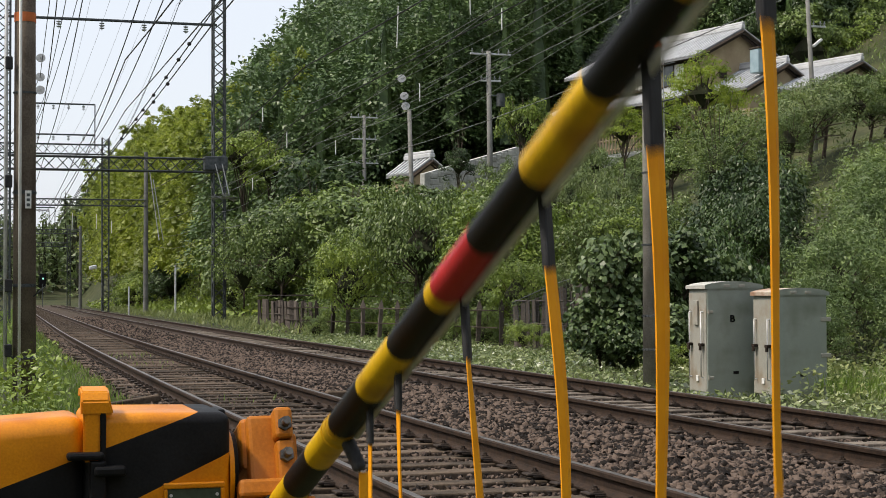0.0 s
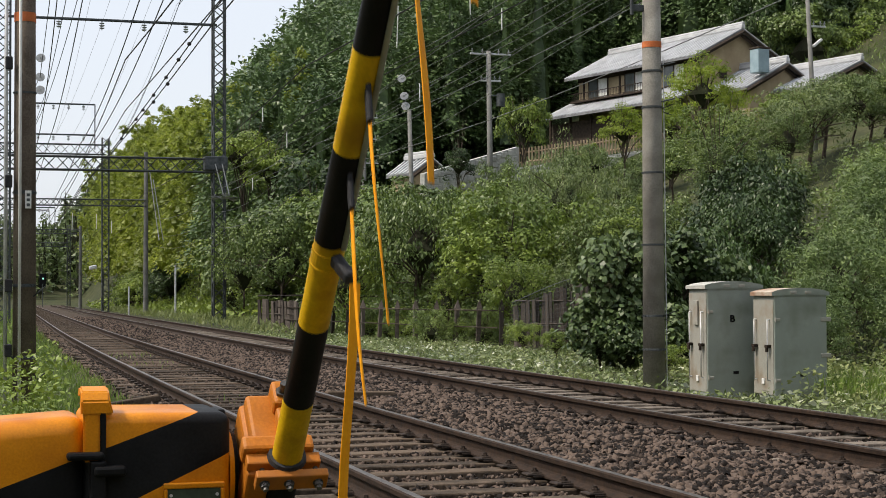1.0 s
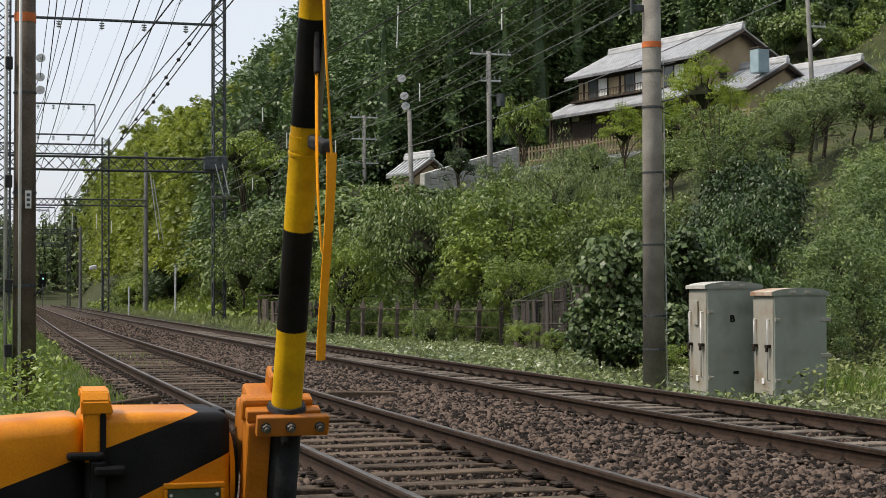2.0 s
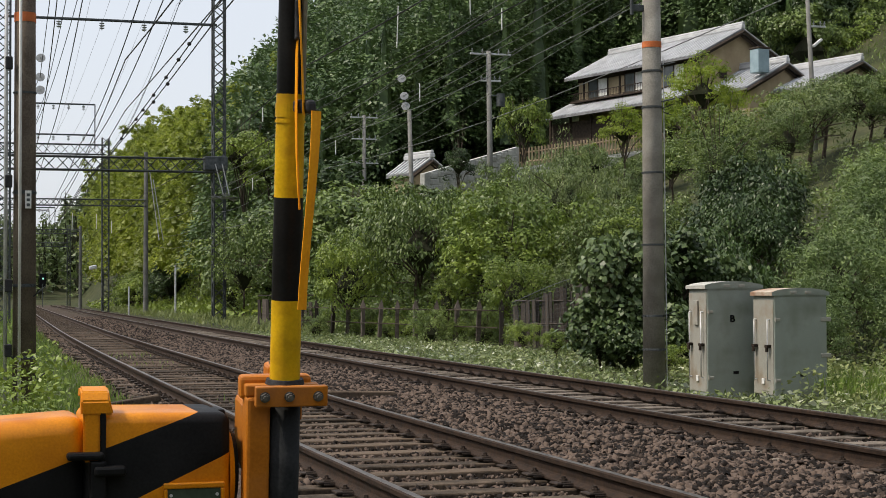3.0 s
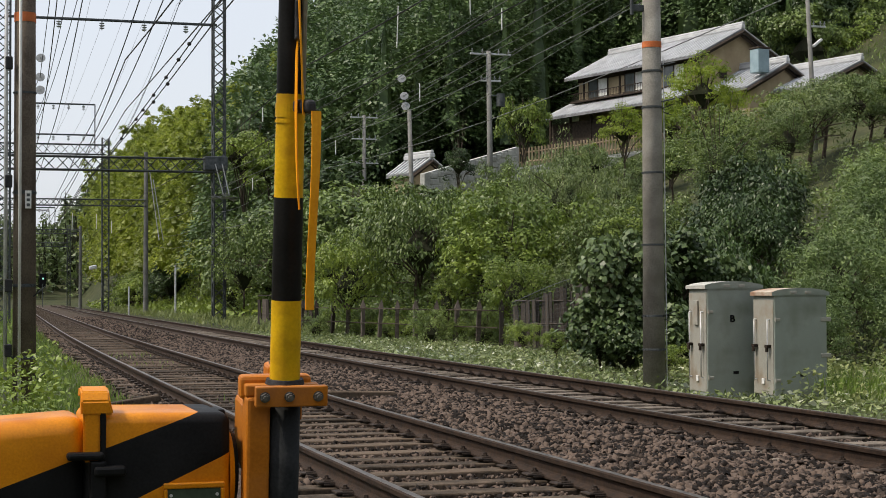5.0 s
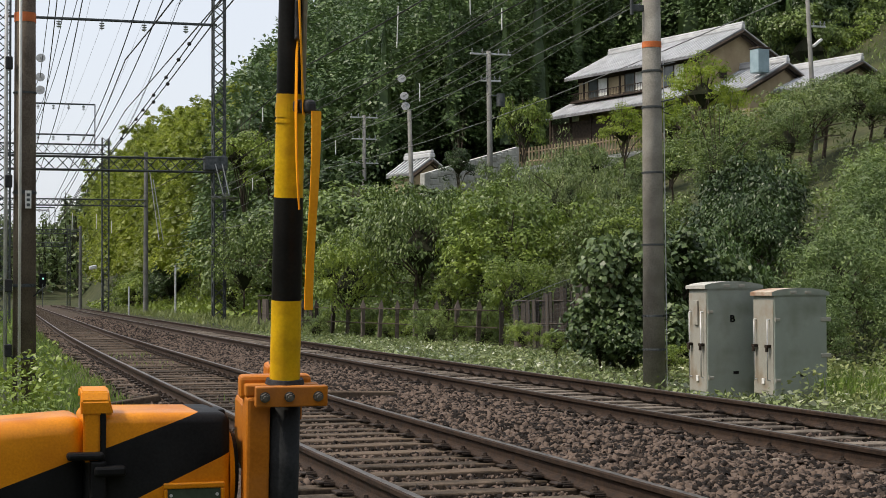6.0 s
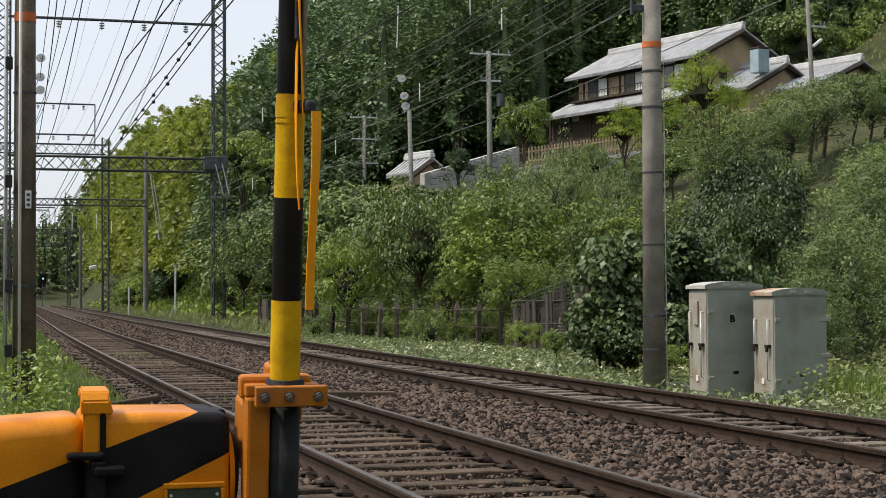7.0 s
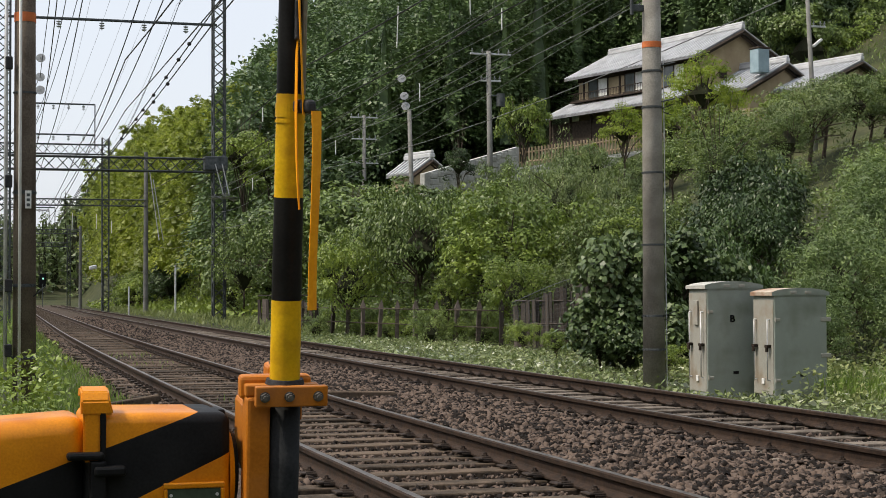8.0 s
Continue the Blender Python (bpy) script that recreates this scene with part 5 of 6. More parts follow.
def plant(kind, x, s, scale, stretch=1.0, sink=0.6):
    crown_me, trunk_me, radii = KINDS[kind]
    bush = kind in ("broad", "twiggy") or scale < 0.55
    root = thing("bush" if bush else "tree", LABELS[kind], "bush" if bush else "tree")
    z = float(ground_z(x, s))
    root.matrix_basis = Matrix.Translation((x, s, z + (2.4 - sink) * scale * stretch)) @ Matrix.Rotation(random.uniform(0, 6.28), 4, "Z") @ Matrix.Diagonal((scale, scale, scale * stretch, 1))
    share("trunk", trunk_me, root, Matrix.Identity(4))
    share("crown", crown_me, root, Matrix.Identity(4))
    return root


HOUSES = ((46.3, 90.0, 42.7, 102.6), (47.5, 86.6, 46.7, 93.2), (51.3, 84.5, 50.8, 91.0))


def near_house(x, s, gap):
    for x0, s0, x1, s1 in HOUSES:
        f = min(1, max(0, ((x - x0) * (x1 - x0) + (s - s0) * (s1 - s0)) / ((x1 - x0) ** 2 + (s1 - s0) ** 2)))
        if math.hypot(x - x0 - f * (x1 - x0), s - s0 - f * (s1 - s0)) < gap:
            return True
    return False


random.seed(21)

def tree_at(kind, x, s, z_crown, wide, tall):
    """A tree by its crown's centre and scale; its stem goes down into the slope."""
    crown_me, trunk_me, radii = KINDS[kind]
    foot = float(ground_z(x, s))
    bush = kind in ("broad", "bushy", "twiggy", "cone") or wide < 0.5
    root = thing("bush" if bush else "tree", LABELS[kind], "bush" if bush else "tree")
    root.matrix_basis = Matrix.Translation((x, s, z_crown)) @ Matrix.Rotation(random.uniform(0, 6.28), 4, "Z")
    share("crown", crown_me, root, Matrix.Diagonal((wide, wide, tall, 1)))
    share("trunk", trunk_me, root, Matrix.Diagonal((wide, wide, max(0.15, (z_crown - foot + 0.3) / 3.2), 1)))
    return root


# well-marked trees and bushes: kind, x, y, height of the crown's centre, width and height of the crown
for row in (("broad", 11.9, 28.5, 1.24, 0.40, 0.45), ("broad", 13.7, 29.5, 1.52, 0.40, 0.40), ("broad", 12.7, 29.0, 1.05, 0.36, 0.50), ("broad", 14.6, 30.0, 1.0, 0.36, 0.45),
            ("broad", 13.0, 30.2, 0.6, 0.40, 0.42), ("broad", 11.5, 28.2, 0.25, 0.36, 0.36), ("broad", 12.4, 28.0, 0.10, 0.36, 0.36), ("broad", 13.4, 28.5, 0.15, 0.36, 0.36),
            ("broad", 11.9, 27.9, 0.0, 0.3, 0.3), ("broad", 14.4, 29.2, 0.2, 0.36, 0.36), ("tier", 19.8, 38.0, 3.42, 0.82, 0.86), ("tier", 17.6, 34.4, 2.2, 0.74, 0.80)):
    tree_at(*row)
for row in (("tier", 16.6, 33.2, 1.0, 0.80, 0.90), ("mid2", 20.8, 42.0, 5.2, 0.60, 0.56), ("tier", 20.4, 40.2, 4.3, 0.6, 0.8), ("tier", 15.4, 31.0, 0.7, 0.7, 1.0),
            ("mid2", 19.4, 39.0, 4.4, 0.40, 0.42), ("bushy", 15.2, 26.0, 1.25, 0.48, 0.54), ("bushy", 18.6, 30.0, 2.2, 0.50, 0.60), ("bushy", 14.0, 24.6, 0.75, 0.36, 0.36),
            ("bushy", 16.4, 27.2, 1.2, 0.45, 0.45), ("bushy", 17.0, 28.2, 1.7, 0.4, 0.45), ("bushy", 20.6, 33.0, 3.1, 0.5, 0.55), ("bushy", 13.2, 23.2, 0.4, 0.30, 0.32)):
    tree_at(*row)
for row in (("bushy", 15.4, 24.0, 0.6, 0.4, 0.4), ("mid3", 14.7, 52.0, 2.63, 0.82, 1.20), ("mid3", 16.2, 53.5, 3.2, 0.6, 0.8), ("light", 12.7, 54.0, 1.41, 0.61, 0.93),
            ("mid", 16.3, 62.0, 3.03, 0.60, 0.70), ("mid", 14.2, 74.0, 2.71, 0.98, 1.26), ("mid2", 13.4, 80.0, 2.41, 0.70, 0.98), ("light", 18.2, 85.0, 5.39, 0.79, 0.73),
            ("twiggy", 17.6, 74.0, 5.2, 0.46, 0.52), ("cone", 13.8, 46.0, 0.87, 0.36, 0.40), ("light", 14.6, 42.0, 1.10, 0.44, 0.62), ("mid2", 19.6, 58.0, 4.33, 0.46, 0.80)):
    tree_at(*row)
for row in (("light", 15.1, 46.0, 1.62, 0.36, 0.59), ("grey", 19.1, 50.0, 4.2, 0.66, 0.92), ("grey", 21.9, 52.0, 4.14, 0.52, 0.73), ("grey", 17.2, 48.0, 3.1, 0.42, 0.66),
            ("grey", 18.4, 45.0, 2.2, 0.55, 0.60), ("grey", 20.4, 46.0, 2.6, 0.55, 0.60), ("grey", 16.6, 43.5, 1.2, 0.45, 0.55), ("far_b", 18.0, 97.0, 8.6, 0.8, 0.9),
            ("far_a", 19.6, 98.0, 7.6, 0.8, 0.8), ("far_b", 16.4, 98.0, 9.6, 0.8, 1.0), ("far_b", 20.6, 96.0, 6.2, 0.7, 0.7), ("far_c", 24.7, 80.0, 7.87, 0.36, 0.38)):
    tree_at(*row)
for row in (("far_b", 29.0, 82.0, 10.2, 0.52, 0.95), ("maple", 36.8, 76.0, 11.5, 0.95, 1.10), ("maple", 38.9, 77.5, 10.6, 0.7, 0.8), ("maple", 31.9, 75.0, 9.3, 0.66, 0.75),
            ("maple", 34.6, 75.4, 9.6, 0.6, 0.8), ("mid", 37.6, 74.5, 8.9, 0.8, 0.7), ("mid", 40.6, 74.5, 9.6, 0.8, 0.7), ("mid", 29.0, 72.0, 7.3, 0.56, 0.55),
            ("open", 33.4, 58.0, 8.5, 0.74, 0.95), ("open", 36.8, 60.0, 8.7, 0.6, 0.86), ("open", 31.2, 56.5, 7.6, 0.5, 0.7), ("open", 32.2, 57.0, 8.1, 0.8, 0.95)):
    tree_at(*row)
for row in (("mid", 35.2, 58.6, 8.9, 0.62, 0.62), ("mid", 37.6, 60.0, 9.3, 0.7, 0.7), ("mid2", 30.2, 55.2, 6.9, 0.5, 0.5), ("bushy", 21.6, 34.6, 3.5, 0.6, 0.6),
            ("light", 23.4, 37.0, 4.0, 0.55, 0.55), ("mid", 24.8, 46.0, 4.6, 0.5, 0.55), ("tier", 18.9, 36.2, 2.9, 0.7, 0.75), ("mid", 29.5, 64.0, 6.7, 0.61, 0.62),
            ("mid", 27.9, 72.0, 7.3, 0.51, 0.44), ("far_b", 42.6, 77.0, 11.0, 0.6, 0.6), ("far_a", 45.5, 76.0, 11.5, 0.6, 0.6), ("far_b", 55.5, 92.0, 16.6, 0.9, 1.0)):
    tree_at(*row)
for row in (("far_a", 58.5, 93.5, 18.4, 1.0, 1.1), ("far_b", 61.0, 95.0, 18.0, 1.0, 1.0), ("far_a", 53.6, 94.5, 17.4, 0.9, 1.2), ("far_b", 58.0, 88.5, 15.6, 0.8, 0.8),
            ("far_a", 52.5, 93.0, 16.8, 1.1, 1.3), ("far_b", 57.5, 92.5, 17.2, 1.2, 1.2), ("far_c", 54.5, 95.0, 18.5, 1.2, 1.5), ("far_a", 60.0, 92.0, 16.5, 1.2, 1.2),
            ("far_c", 50.5, 96.5, 17.8, 1.0, 1.4), ("far_b", 63.0, 94.0, 19.0, 1.3, 1.3)):
    tree_at(*row)
for x, s, w in ((13.6, 38.6, 0.20), (14.7, 36.4, 0.22), (12.4, 33.0, 0.16), (11.2, 24.6, 0.14), (13.9, 44.5, 0.2)):
    tree_at("light", x, s, 0.05, w, w * 1.1)

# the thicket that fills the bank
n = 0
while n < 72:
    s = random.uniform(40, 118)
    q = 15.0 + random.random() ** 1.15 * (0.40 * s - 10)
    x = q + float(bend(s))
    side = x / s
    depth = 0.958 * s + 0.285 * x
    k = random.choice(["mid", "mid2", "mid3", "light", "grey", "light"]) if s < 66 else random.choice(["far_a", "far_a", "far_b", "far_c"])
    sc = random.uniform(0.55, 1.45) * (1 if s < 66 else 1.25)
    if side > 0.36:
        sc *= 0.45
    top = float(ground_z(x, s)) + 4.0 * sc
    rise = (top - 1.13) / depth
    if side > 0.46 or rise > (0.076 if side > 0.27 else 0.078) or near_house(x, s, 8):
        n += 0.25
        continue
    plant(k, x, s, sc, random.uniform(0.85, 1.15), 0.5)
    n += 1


# trees that stand before the garden walls and leave their coping free
for i in range(11):
    f = (i + random.uniform(0.1, 0.9)) / 11
    x, s = 20.4 + 16.2 * f, 74.5 + 5.0 * f + random.uniform(-2.0, 2.0)
    top = 6.2 + 2.6 * f - random.uniform(0.0, 0.8)
    plant(("far_a", "grey", "far_b", "mid3")[i % 4], x, s, max(0.45, (top - float(ground_z(x, s))) / 3.6), 1.0, 0.7)

# small bushes along the old fence
for i in range(13):
    f = random.random()
    plant(random.choice(["mid", "light", "mid2"]), 11.5 + 2.5 * f + random.choice((-0.7, 0.5, 0.6, 0.8)), 63.5 - 21.5 * f, random.uniform(0.16, 0.34), 1.0, 1.4)

# low trees at the foot of the bamboo
for i in range(26):
    s = 84 + i * 3.6 + random.uniform(-2, 2)
    if 98 < s < 138:
        continue
    plant(random.choice(["far_a", "far_b", "far_c", "far_a"]), random.uniform(12.4, 15.2) + float(bend(s)), s, random.uniform(0.5, 0.95), 1.0, 0.7)


def cedar(rng, x, s, z, h, r, tips, per, low):
    """One cedar: sprays at the tips of whorled branches, with a solid core and a stem."""
    t = 1 - (1 - rng.random(tips)) ** 0.62
    t = np.clip(np.round(t * 8 + rng.normal(0, 0.28, tips)) / 8 * 0.5 + t * 0.5, 0, 1)
    a = rng.uniform(0, 6.28, tips)
    rad = r * (1.02 - t) ** 0.72 * rng.uniform(0.55, 1.08, tips) * (1 + 0.16 * np.sin(a * 3 + x + t * 9))
    tip = np.stack([x + rad * np.cos(a), s + rad * np.sin(a), z + low + (h - low) * t - 0.22 * rad], 1)
    out = np.stack([np.cos(a), np.sin(a), np.zeros(tips)], 1)
    e = rng.normal(0, 1, (tips, per, 3))
    p = tip[:, None] + e * np.array((0.36, 0.36, 0.30)) * (0.75 + 0.5 * r / 3) - out[:, None] * np.abs(e[..., :1]) * 0.18
    b = out[:, None] * 0.75 + e * 0.14 + np.array((0, 0, 0.5))
    ax = out[:, None] * 0.8 + e * 0.35 + np.array((0, 0, -0.35))
    ring = [np.array((math.cos(k * 1.2566), math.sin(k * 1.2566), 0)) for k in range(6)]
    base, top = np.array((x, s, z + low * 1.1)), np.array((x, s, z + h * 0.93))
    core = [v for k in range(5) for v in (base + ring[k] * r * 0.26, base + ring[k + 1] * r * 0.26, top)]
    foot, neck = np.array((x, s, z - 0.6)), np.array((x, s, z + low + 0.8))
    for k in range(0, 5, 2):
        core += [foot + ring[k] * 0.2, foot + ring[k + 1] * 0.2, neck + ring[k] * 0.14]
    return p.reshape(-1, 3), b.reshape(-1, 3), ax.reshape(-1, 3), np.array(core)


def hill_top(side):
    """How steeply the wooded skyline stands over the line, by the direction x / y."""
    return np.interp(side, [0.06, 0.07, 0.087, 0.101, 0.118, 0.149, 0.155, 0.167, 0.178, 0.191, 0.205, 0.25], [0.068, 0.080, 0.100, 0.113, 0.120, 0.126, 0.134, 0.143, 0.154, 0.175, 0.20, 0.4])


def make_cedars(name, label, seed, count, s0, s1, side0, side1, tips, per, leaf):
    """Cedar wood, a closed canopy of pointed and rounded tops."""
    rng = np.random.default_rng(seed)
    ps, bs, axs, cores = [], [], [], []
    taken = []
    n = tries = 0
    while n < count and tries < 20000:
        tries += 1
        s = math.sqrt(rng.uniform(s0 ** 2, s1 ** 2))
        x = s * rng.uniform(side0, side1)
        q = x - float(bend(s))
        if q < 14 or near_house(x, s, 6.0) or (x < 51 and s < 104):
            continue
        if any((x - a) ** 2 + (s - b) ** 2 < 5.5 for a, b in taken):
            continue
        z = float(ground_z(x, s))
        h = min(rng.uniform(11, 16.5), 1.13 + float(hill_top(x / s)) * s - z)
        if h < 6:
            continue
        taken.append((x, s))
        fine = 1.0 if (z - 1.1) / s < 0.2 else 0.2
        p, b, ax, core = cedar(rng, x, s, z, h, h * rng.uniform(0.17, 0.24), int(tips * fine), per, h * (rng.uniform(0.16, 0.30) if x / s < 0.33 else rng.uniform(0.04, 0.12)))
        ps.append(p)
        bs.append(b)
        axs.append(ax)
        cores.append(core)
        n += 1
    ps, bs, axs = np.concatenate(ps), np.concatenate(bs), np.concatenate(axs)
    me = leafy_mesh(name, leaf_verts(ps, leaf, 0.6, bs, 0.16, rng, 0.0, axs, 3), 3, np.concatenate(cores), L_CONIF, L_CONIF)
    tagged(new(name, me), label, "woods", kind="stuff")


make_cedars("cedar_wood", "dark green cedar wood covering the hillside", 5, 270, 100, 140, 0.152, 0.62, 125, 20, 0.42)
make_cedars("hilltop_cedars", "dark cedars above the farmhouse", 26, 56, 94, 124, 0.50, 0.68, 120, 20, 0.42)
make_cedars("upper_cedar_wood", "dark cedar wood on the upper hillside", 25, 340, 140, 215, 0.152, 0.62, 84, 13, 0.60)


def make_far_wood():
    """Woods across the valley head, where the line goes out of sight."""
    rng = np.random.default_rng(15)
    ps, bs, axs, cores = [], [], [], []
    for i in range(330):
        s = rng.uniform(285, 420)
        x = rng.uniform(-40, 45)
        if 2 < x - float(bend(s)) < 14 and s < 300:
            continue
        p, b, ax, core = cedar(rng, x, s, float(ground_z(x, s)), rng.uniform(7, 11), rng.uniform(2.2, 3.4), 30, 5, 1.0)
        ps.append(p)
        bs.append(b)
        axs.append(ax)
        cores.append(core)
    ps, bs, axs = np.concatenate(ps), np.concatenate(bs), np.concatenate(axs)
    # greyish leaves: the haze of distance is put into their colour
    me = leafy_mesh("far_wood", leaf_verts(ps, 1.1, 0.6, bs, 0.45, rng, 0.0, axs, 3), 3, np.concatenate(cores), L_GREY, M_SHADE)
    tagged(new("far_wood", me), "distant woods closing the valley", "woods", kind="stuff")


make_far_wood()


def make_bamboo():
    """Arching culms that carry stacked, drooping plumes of small leaves."""
    rng = np.random.default_rng(6)
    ps, bs, axs, cores = [], [], [], []
    n = 0
    while n < 128:
        s0 = rng.uniform(112, 262)
        x0 = rng.uniform(11.8, 40) + float(bend(s0))
        side = x0 / s0
        if side > 0.15 + 0.035 * rng.random() or side < 0.055:
            continue
        n += 1
        for k in range(5):
            dx, ds = rng.normal(0, 1.2, 2)
            x, s = x0 + dx, s0 + 1.8 * ds
            if x - float(bend(s)) < 11.4:
                continue
            z = float(ground_z(x, s))
            h = min((1.13 + float(hill_top(x / s)) * s - z) * rng.uniform(0.80, 1.01), rng.uniform(14, 22))
            if h < 4:
                continue
            lean = np.array((dx, ds)) * 0.5 + rng.normal(0, 0.7, 2)
            m = 9
            t = np.linspace(0.30, 0.97, m) + rng.normal(0, 0.02, m)
            bend_out = t ** 2.6 * 1.6
            mid = np.stack([x + lean[0] * bend_out, s + lean[1] * bend_out, z + h * (t - 0.05 * t ** 4)], 1)
            mid[:, :2] += rng.normal(0, 0.55, (m, 2)) * (1.15 - t)[:, None]
            r = 1.25 * (1.12 - t) ** 0.5 * rng.uniform(0.8, 1.2, m)
            per = 58
            e = rng.normal(size=(m, per, 3))
            e /= np.linalg.norm(e, axis=2)[..., None]
            e[..., 2] = np.where(e[..., 2] < -0.6, -e[..., 2], e[..., 2])
            off = e * (0.5 + 0.55 * rng.random((m, per, 1))) * r[:, None, None]
            off[..., 2] = off[..., 2] * 0.9 - 0.6 * (e[..., 0] ** 2 + e[..., 1] ** 2) * r[:, None] * rng.random((m, per))
            ps.append((mid[:, None] + off).reshape(-1, 3))
            bs.append((e * 0.9 + np.array((0, 0, 0.3))).reshape(-1, 3))
            axs.append((e * np.array((0.9, 0.9, 0.3)) - np.array((0, 0, 0.45))).reshape(-1, 3))
            cores.append(core_lumps(mid - np.array((0, 0, 0.25)), np.stack([r * 0.4, r * 0.4, r * 0.45], 1)))
    ps, bs, axs = np.concatenate(ps), np.concatenate(bs), np.concatenate(axs)
    me = leafy_mesh("bamboo_grove", leaf_verts(ps, 0.46, 0.40, bs, 0.6, rng, 0.0, axs, 3), 3, np.concatenate(cores), L_BAMB, L_BAMB)
    tagged(new("bamboo_grove", me), "feathery yellow-green bamboo grove on the slope", "bamboo", kind="stuff")


make_bamboo()


def cover(name, label, n, qr, sr, size, material, aspect, hgt, seed, test=None, power=1.0, stand=0.0, spread=0.5, lift=0.0):
    rng = np.random.default_rng(seed)
    s = sr[0] + (sr[1] - sr[0]) * rng.random(n) ** power
    q = rng.uniform(qr[0], qr[1], n)
    x = q + bend(s)
    lump = 0.5 + 0.5 * np.sin(x * 1.7 + s * 0.9) * np.sin(s * 1.3 - x * 0.6)
    keep = rng.random(n) < 0.25 + lump
    if test is not None:
        keep &= test(x, s, q, rng)
    x, s, lump = x[keep], s[keep], lump[keep]
    z = ground_z(x, s) + rng.random(len(x)) ** 1.4 * hgt * (0.3 + lump) + (size * 0.4 if stand else 0.03) + lift
    pts = np.stack([x, s, z], 1)
    sides = 4 if sr[0] < 20 else 3
    me = quick_mesh(name, leaf_verts(pts, size, aspect, None, spread, rng, stand, None, sides), len(pts), material, sides)
    return tagged(new(name, me), label, "undergrowth", kind="stuff")


BEHIND = lambda x, s, q, r: x > 12.0 + (63.0 - s) * 0.1163
IN_VIEW = lambda x, s, q, r: x / s < 0.64
# dark leaf colour stands in for the shade in gaps between the trees
cover("bank_undergrowth", "tangled green undergrowth on the bank", 22000, (13.5, 62), (46, 135), 0.30, L_DARK, 0.6, 0.6, 31, lambda x, s, q, r: x / s < 0.455)
cover("bank_creepers", "light green creepers on the steep bank", 19000, (11.6, 30), (60, 245), 0.42, L_LIGHT, 0.6, 0.9, 34, lambda x, s, q, r: x / s < 0.22)
cover("pale_weeds", "pale trampled weeds along the far track", 15000, (9.3, 13.6), (14, 60), 0.10, L_PALE, 0.5, 0.10, 32)
cover("verge_weeds", "green weeds along the far track", 17000, (9.6, 14.5), (14, 70), 0.11, L_VERGE, 0.3, 0.20, 33)
cover("tall_grass", "long grass round the cabinets", 8000, (10.8, 16.5), (14.0, 22.5), 0.42, L_GRASS, 0.045, 0.15, 35, None, 1.0, 0.72)
cover("low_bushes", "leafy weeds behind the cabinets", 18000, (11.6, 19.5), (15.5, 29), 0.10, L_VERGE, 0.4, 0.4, 36)
cover("slope_lawn", "mown grass on the orchard slope", 34000, (22, 44), (40, 70), 0.20, L_VERGE, 0.16, 0.05, 37, IN_VIEW, 1.0, 0.4)
cover("line_side_grass", "fresh grass beside the near track", 20000, (-0.8, 1.95), (19, 62), 0.20, L_GRASS, 0.07, 0.08, 38, None, 1.3, 0.65)
cover("line_side_weeds", "leafy weeds round the pole foot", 8000, (-1.6, 1.05), (17.5, 29), 0.078, L_LIGHT, 0.55, 0.75, 39)
cover("hill_grass", "rough grass on the hilltop behind the farmhouse", 12000, (44, 70), (78, 112), 0.55, L_GRASS, 0.12, 0.2, 40, IN_VIEW, 1.0, 0.55)
cover("track_weeds", "sparse weeds growing between the near rails", 420, (2.75, 3.65), (19, 40), 0.13, L_GRASS, 0.10, 0.03, 41, lambda x, s, q, r: np.sin(s * 1.1) + np.sin(s * 0.43) > 0.7, 1.0, 0.6, 0.5, 0.12)
cover("white_leaved_weeds", "whitish upturned leaves among the verge weeds", 1500, (9.9, 13.2), (18, 46), 0.13, L_WHITISH, 0.6, 0.12, 42, lambda x, s, q, r: np.sin(s * 0.7) + np.sin(s * 1.9 + q) > 0.2)
cover("near_undergrowth", "low leafy undergrowth at the foot of the slope", 17000, (14.5, 30), (22, 47), 0.17, L_MID, 0.55, 0.45, 43, IN_VIEW)


cover("bank_grass", "bright tall grass on the open foot of the bank", 9000, (11.4, 16.5), (94, 146), 0.55, L_LIGHT, 0.22, 0.6, 49, None, 1.0, 0.45)
cover("far_verge_grass", "rough grass along the foot of the far bank", 12000, (9.7, 13.4), (56, 175), 0.42, L_VERGE, 0.16, 0.35, 44, None, 1.3, 0.55)
cover("far_line_side_grass", "rough grass beside the near track in the distance", 7000, (-3.0, 1.7), (55, 175), 0.40, L_GRASS, 0.16, 0.30, 45, None, 1.3, 0.55)
cover("cabinet_weeds", "small leafy weeds crowding the cabinets", 9000, (10.4, 15.5), (15.0, 23), 0.085, L_VERGE, 0.5, 0.45, 46)
cover("foot_undergrowth", "dense leafy undergrowth behind the old fence", 30000, (12.0, 18.5), (41.5, 86), 0.17, L_MID, 0.55, 1.7, 47, BEHIND)
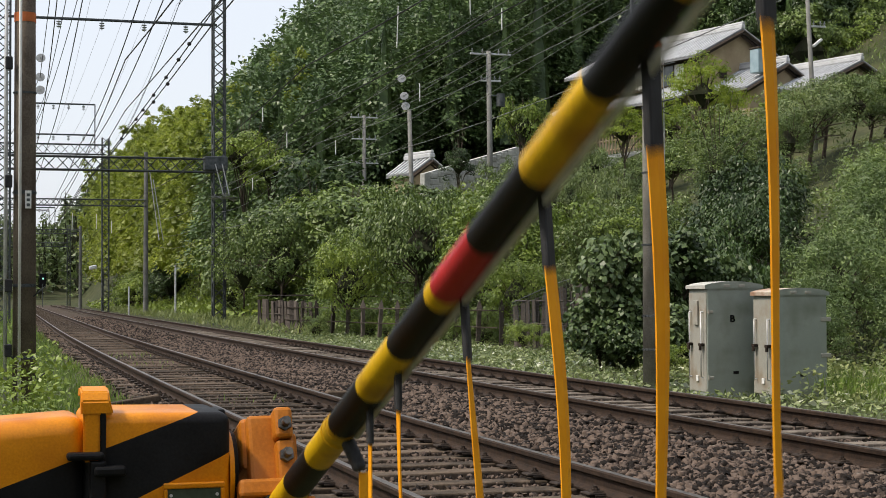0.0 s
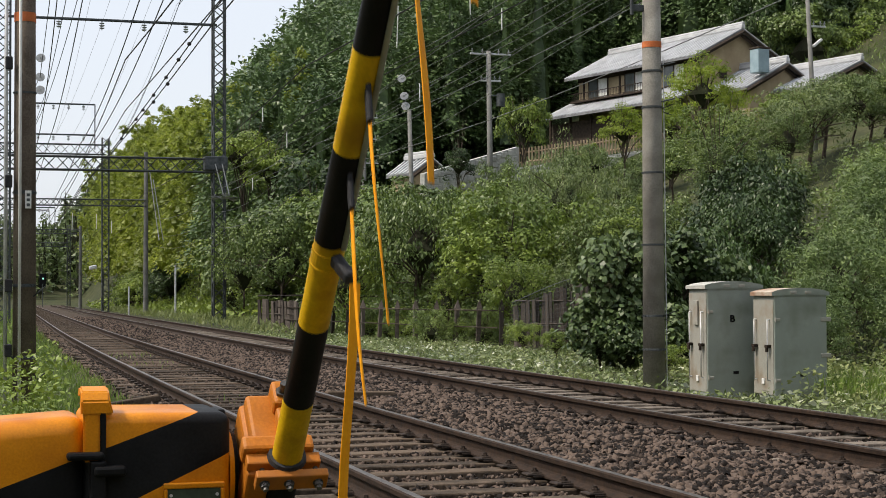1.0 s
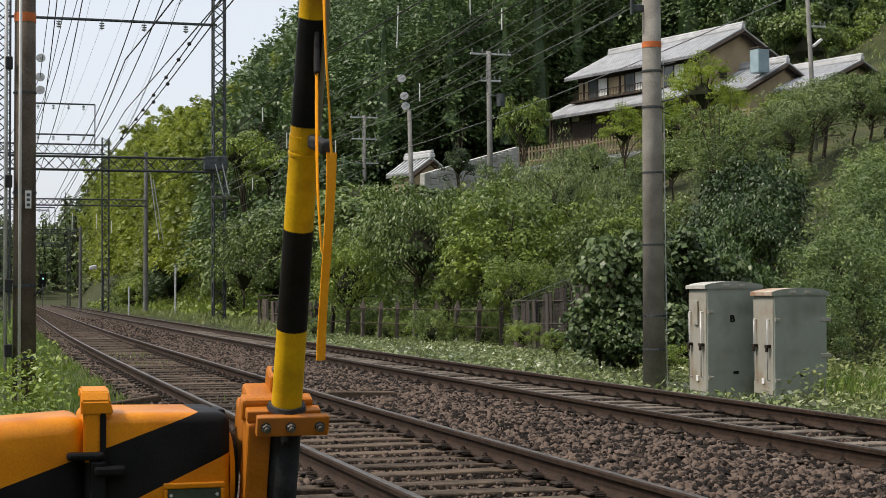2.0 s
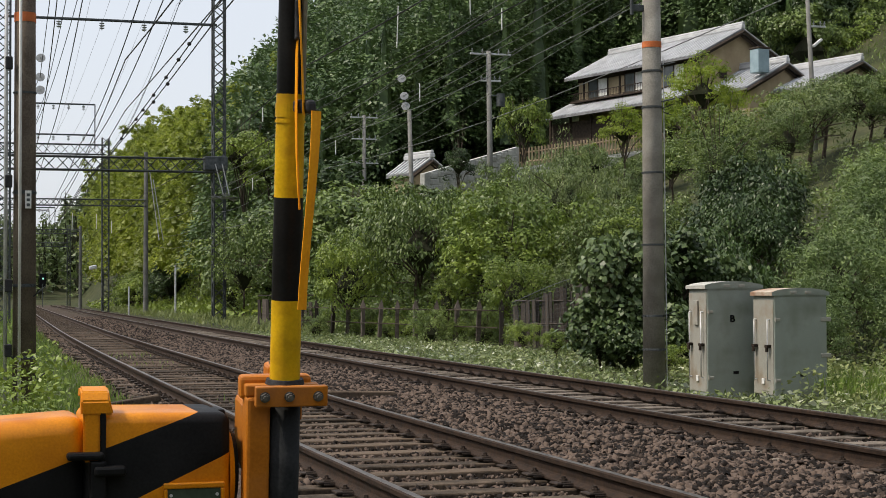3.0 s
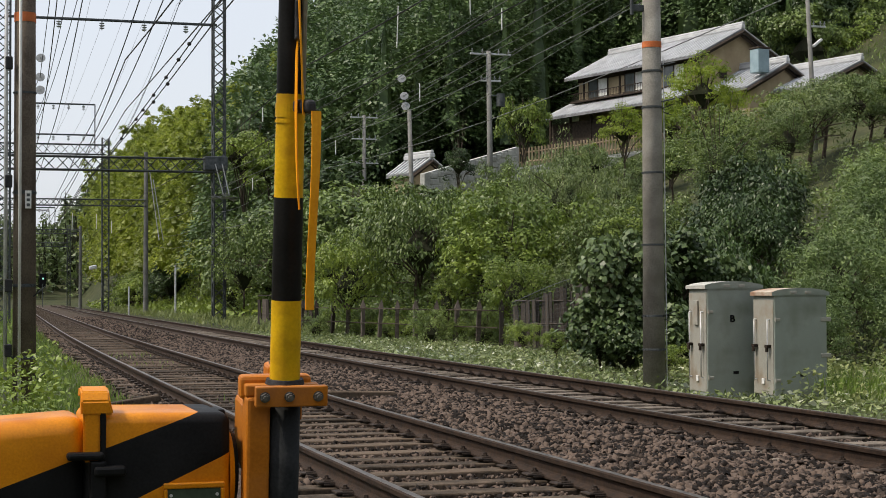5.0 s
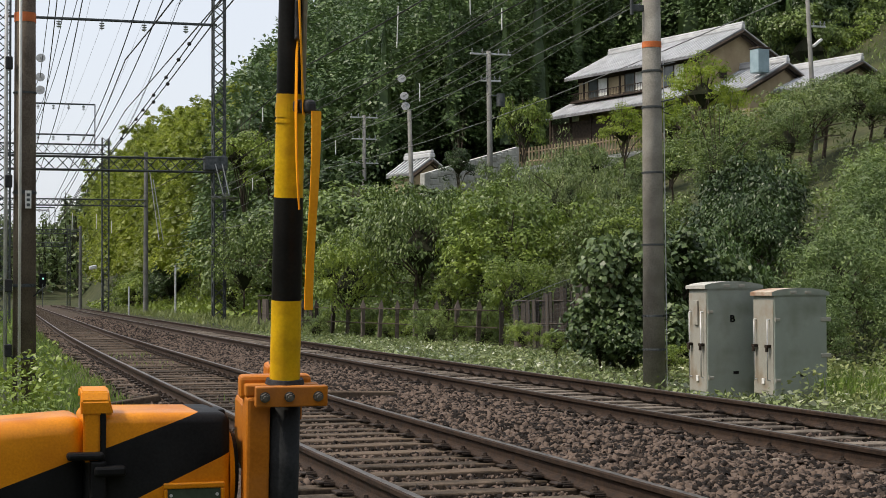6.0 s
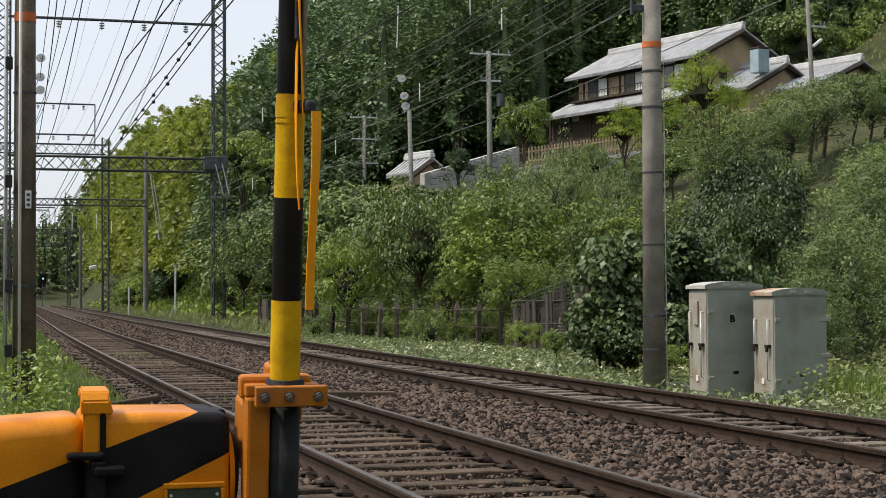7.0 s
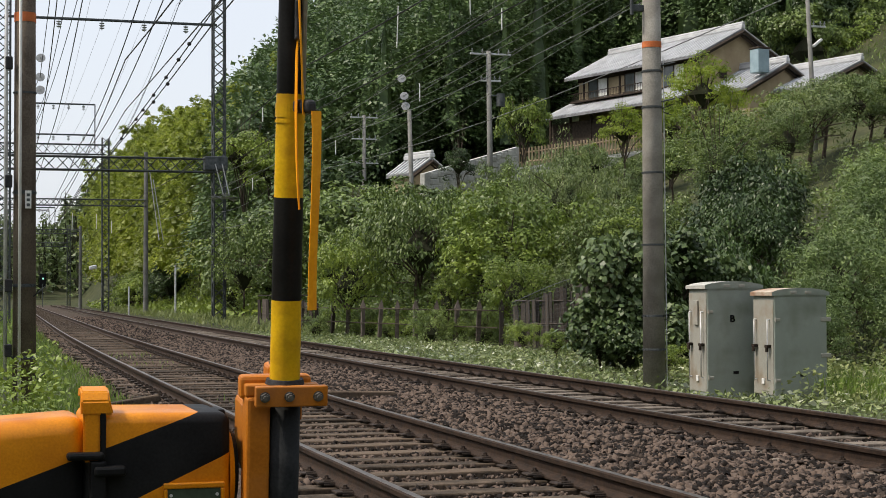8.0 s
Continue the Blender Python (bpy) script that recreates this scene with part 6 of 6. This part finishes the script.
cover("foot_shoots", "light green shoots behind the old fence", 9000, (12.0, 16.5), (41.5, 84), 0.16, L_LIGHT, 0.5, 1.1, 48, BEHIND)


# ---- what moves ----
RISE = [(0.0, 20.5), (0.3, 28.5), (0.5, 33.8), (0.75, 40.3), (1.0, 46.6), (1.3, 54.1), (1.5, 59.0), (1.7, 63.7), (2.0, 70.8), (2.3, 77.6), (2.5, 81.3), (2.65, 83.0), (2.8, 83.5), (8.0, 83.5)]
SWAY_T = (0.0, 0.3, 0.6, 1.0, 1.3, 1.5, 1.7, 2.0, 2.5, 2.8, 3.2)
SWAY = {"first": (1, 0, 0, -2, -3, -3, -2, -1, 1, 0, 0), "inner": (3, 10, 12, 14, 10, 7, 6, 4, 3, 1, 0), "middle": (10, 13, -3, 12, 9, 6, 5, 4, 3, 1, 0), "outer": (4, 18, 0, 10, 8, 6, 5, 4, 3, 1, 0)}

# the lowest strap swings slowly sideways in the breeze once the boom is up
SWING_T = (0.0, 2.3, 2.8, 3.0, 3.2, 3.5, 3.8, 4.0, 4.3, 4.7, 5.2, 5.8, 6.2, 6.5, 6.8, 7.2, 7.6, 8.0)
SWING = (0, 0, -1.0, -1.4, -1.1, -1.1, 0.0, 1.2, 0.7, 0.9, 0.8, 0.7, 0.4, 0.9, 0.5, 1.2, 0.1, 1.6)


def motions():
    walk(ARM, [(t, pose(*ARM_AT, a, 0, 180.2)) for t, a in RISE])
    times = sorted({t for t, _ in RISE} | set(SWAY_T) | set(SWING_T))
    for i, (strap, u, off) in enumerate(STRAPS):
        kind = "first" if i == 0 else "inner" if i < 3 else "middle" if i < 5 else "outer"
        rows = []
        for t in times:
            a = float(np.interp(t, [r[0] for r in RISE], [r[1] for r in RISE]))
            swing = float(np.interp(t, SWING_T, SWING)) if i == 0 else 0.0
            rows.append((t, pose(off, u, -BOOM_OFF - (0.115 if i == 0 else 0.035), -a + float(np.interp(t, SWAY_T, SWAY[kind]))) @ pose(0, 0, 0, 0, swing, 0)))
        walk(strap, rows)


motions()
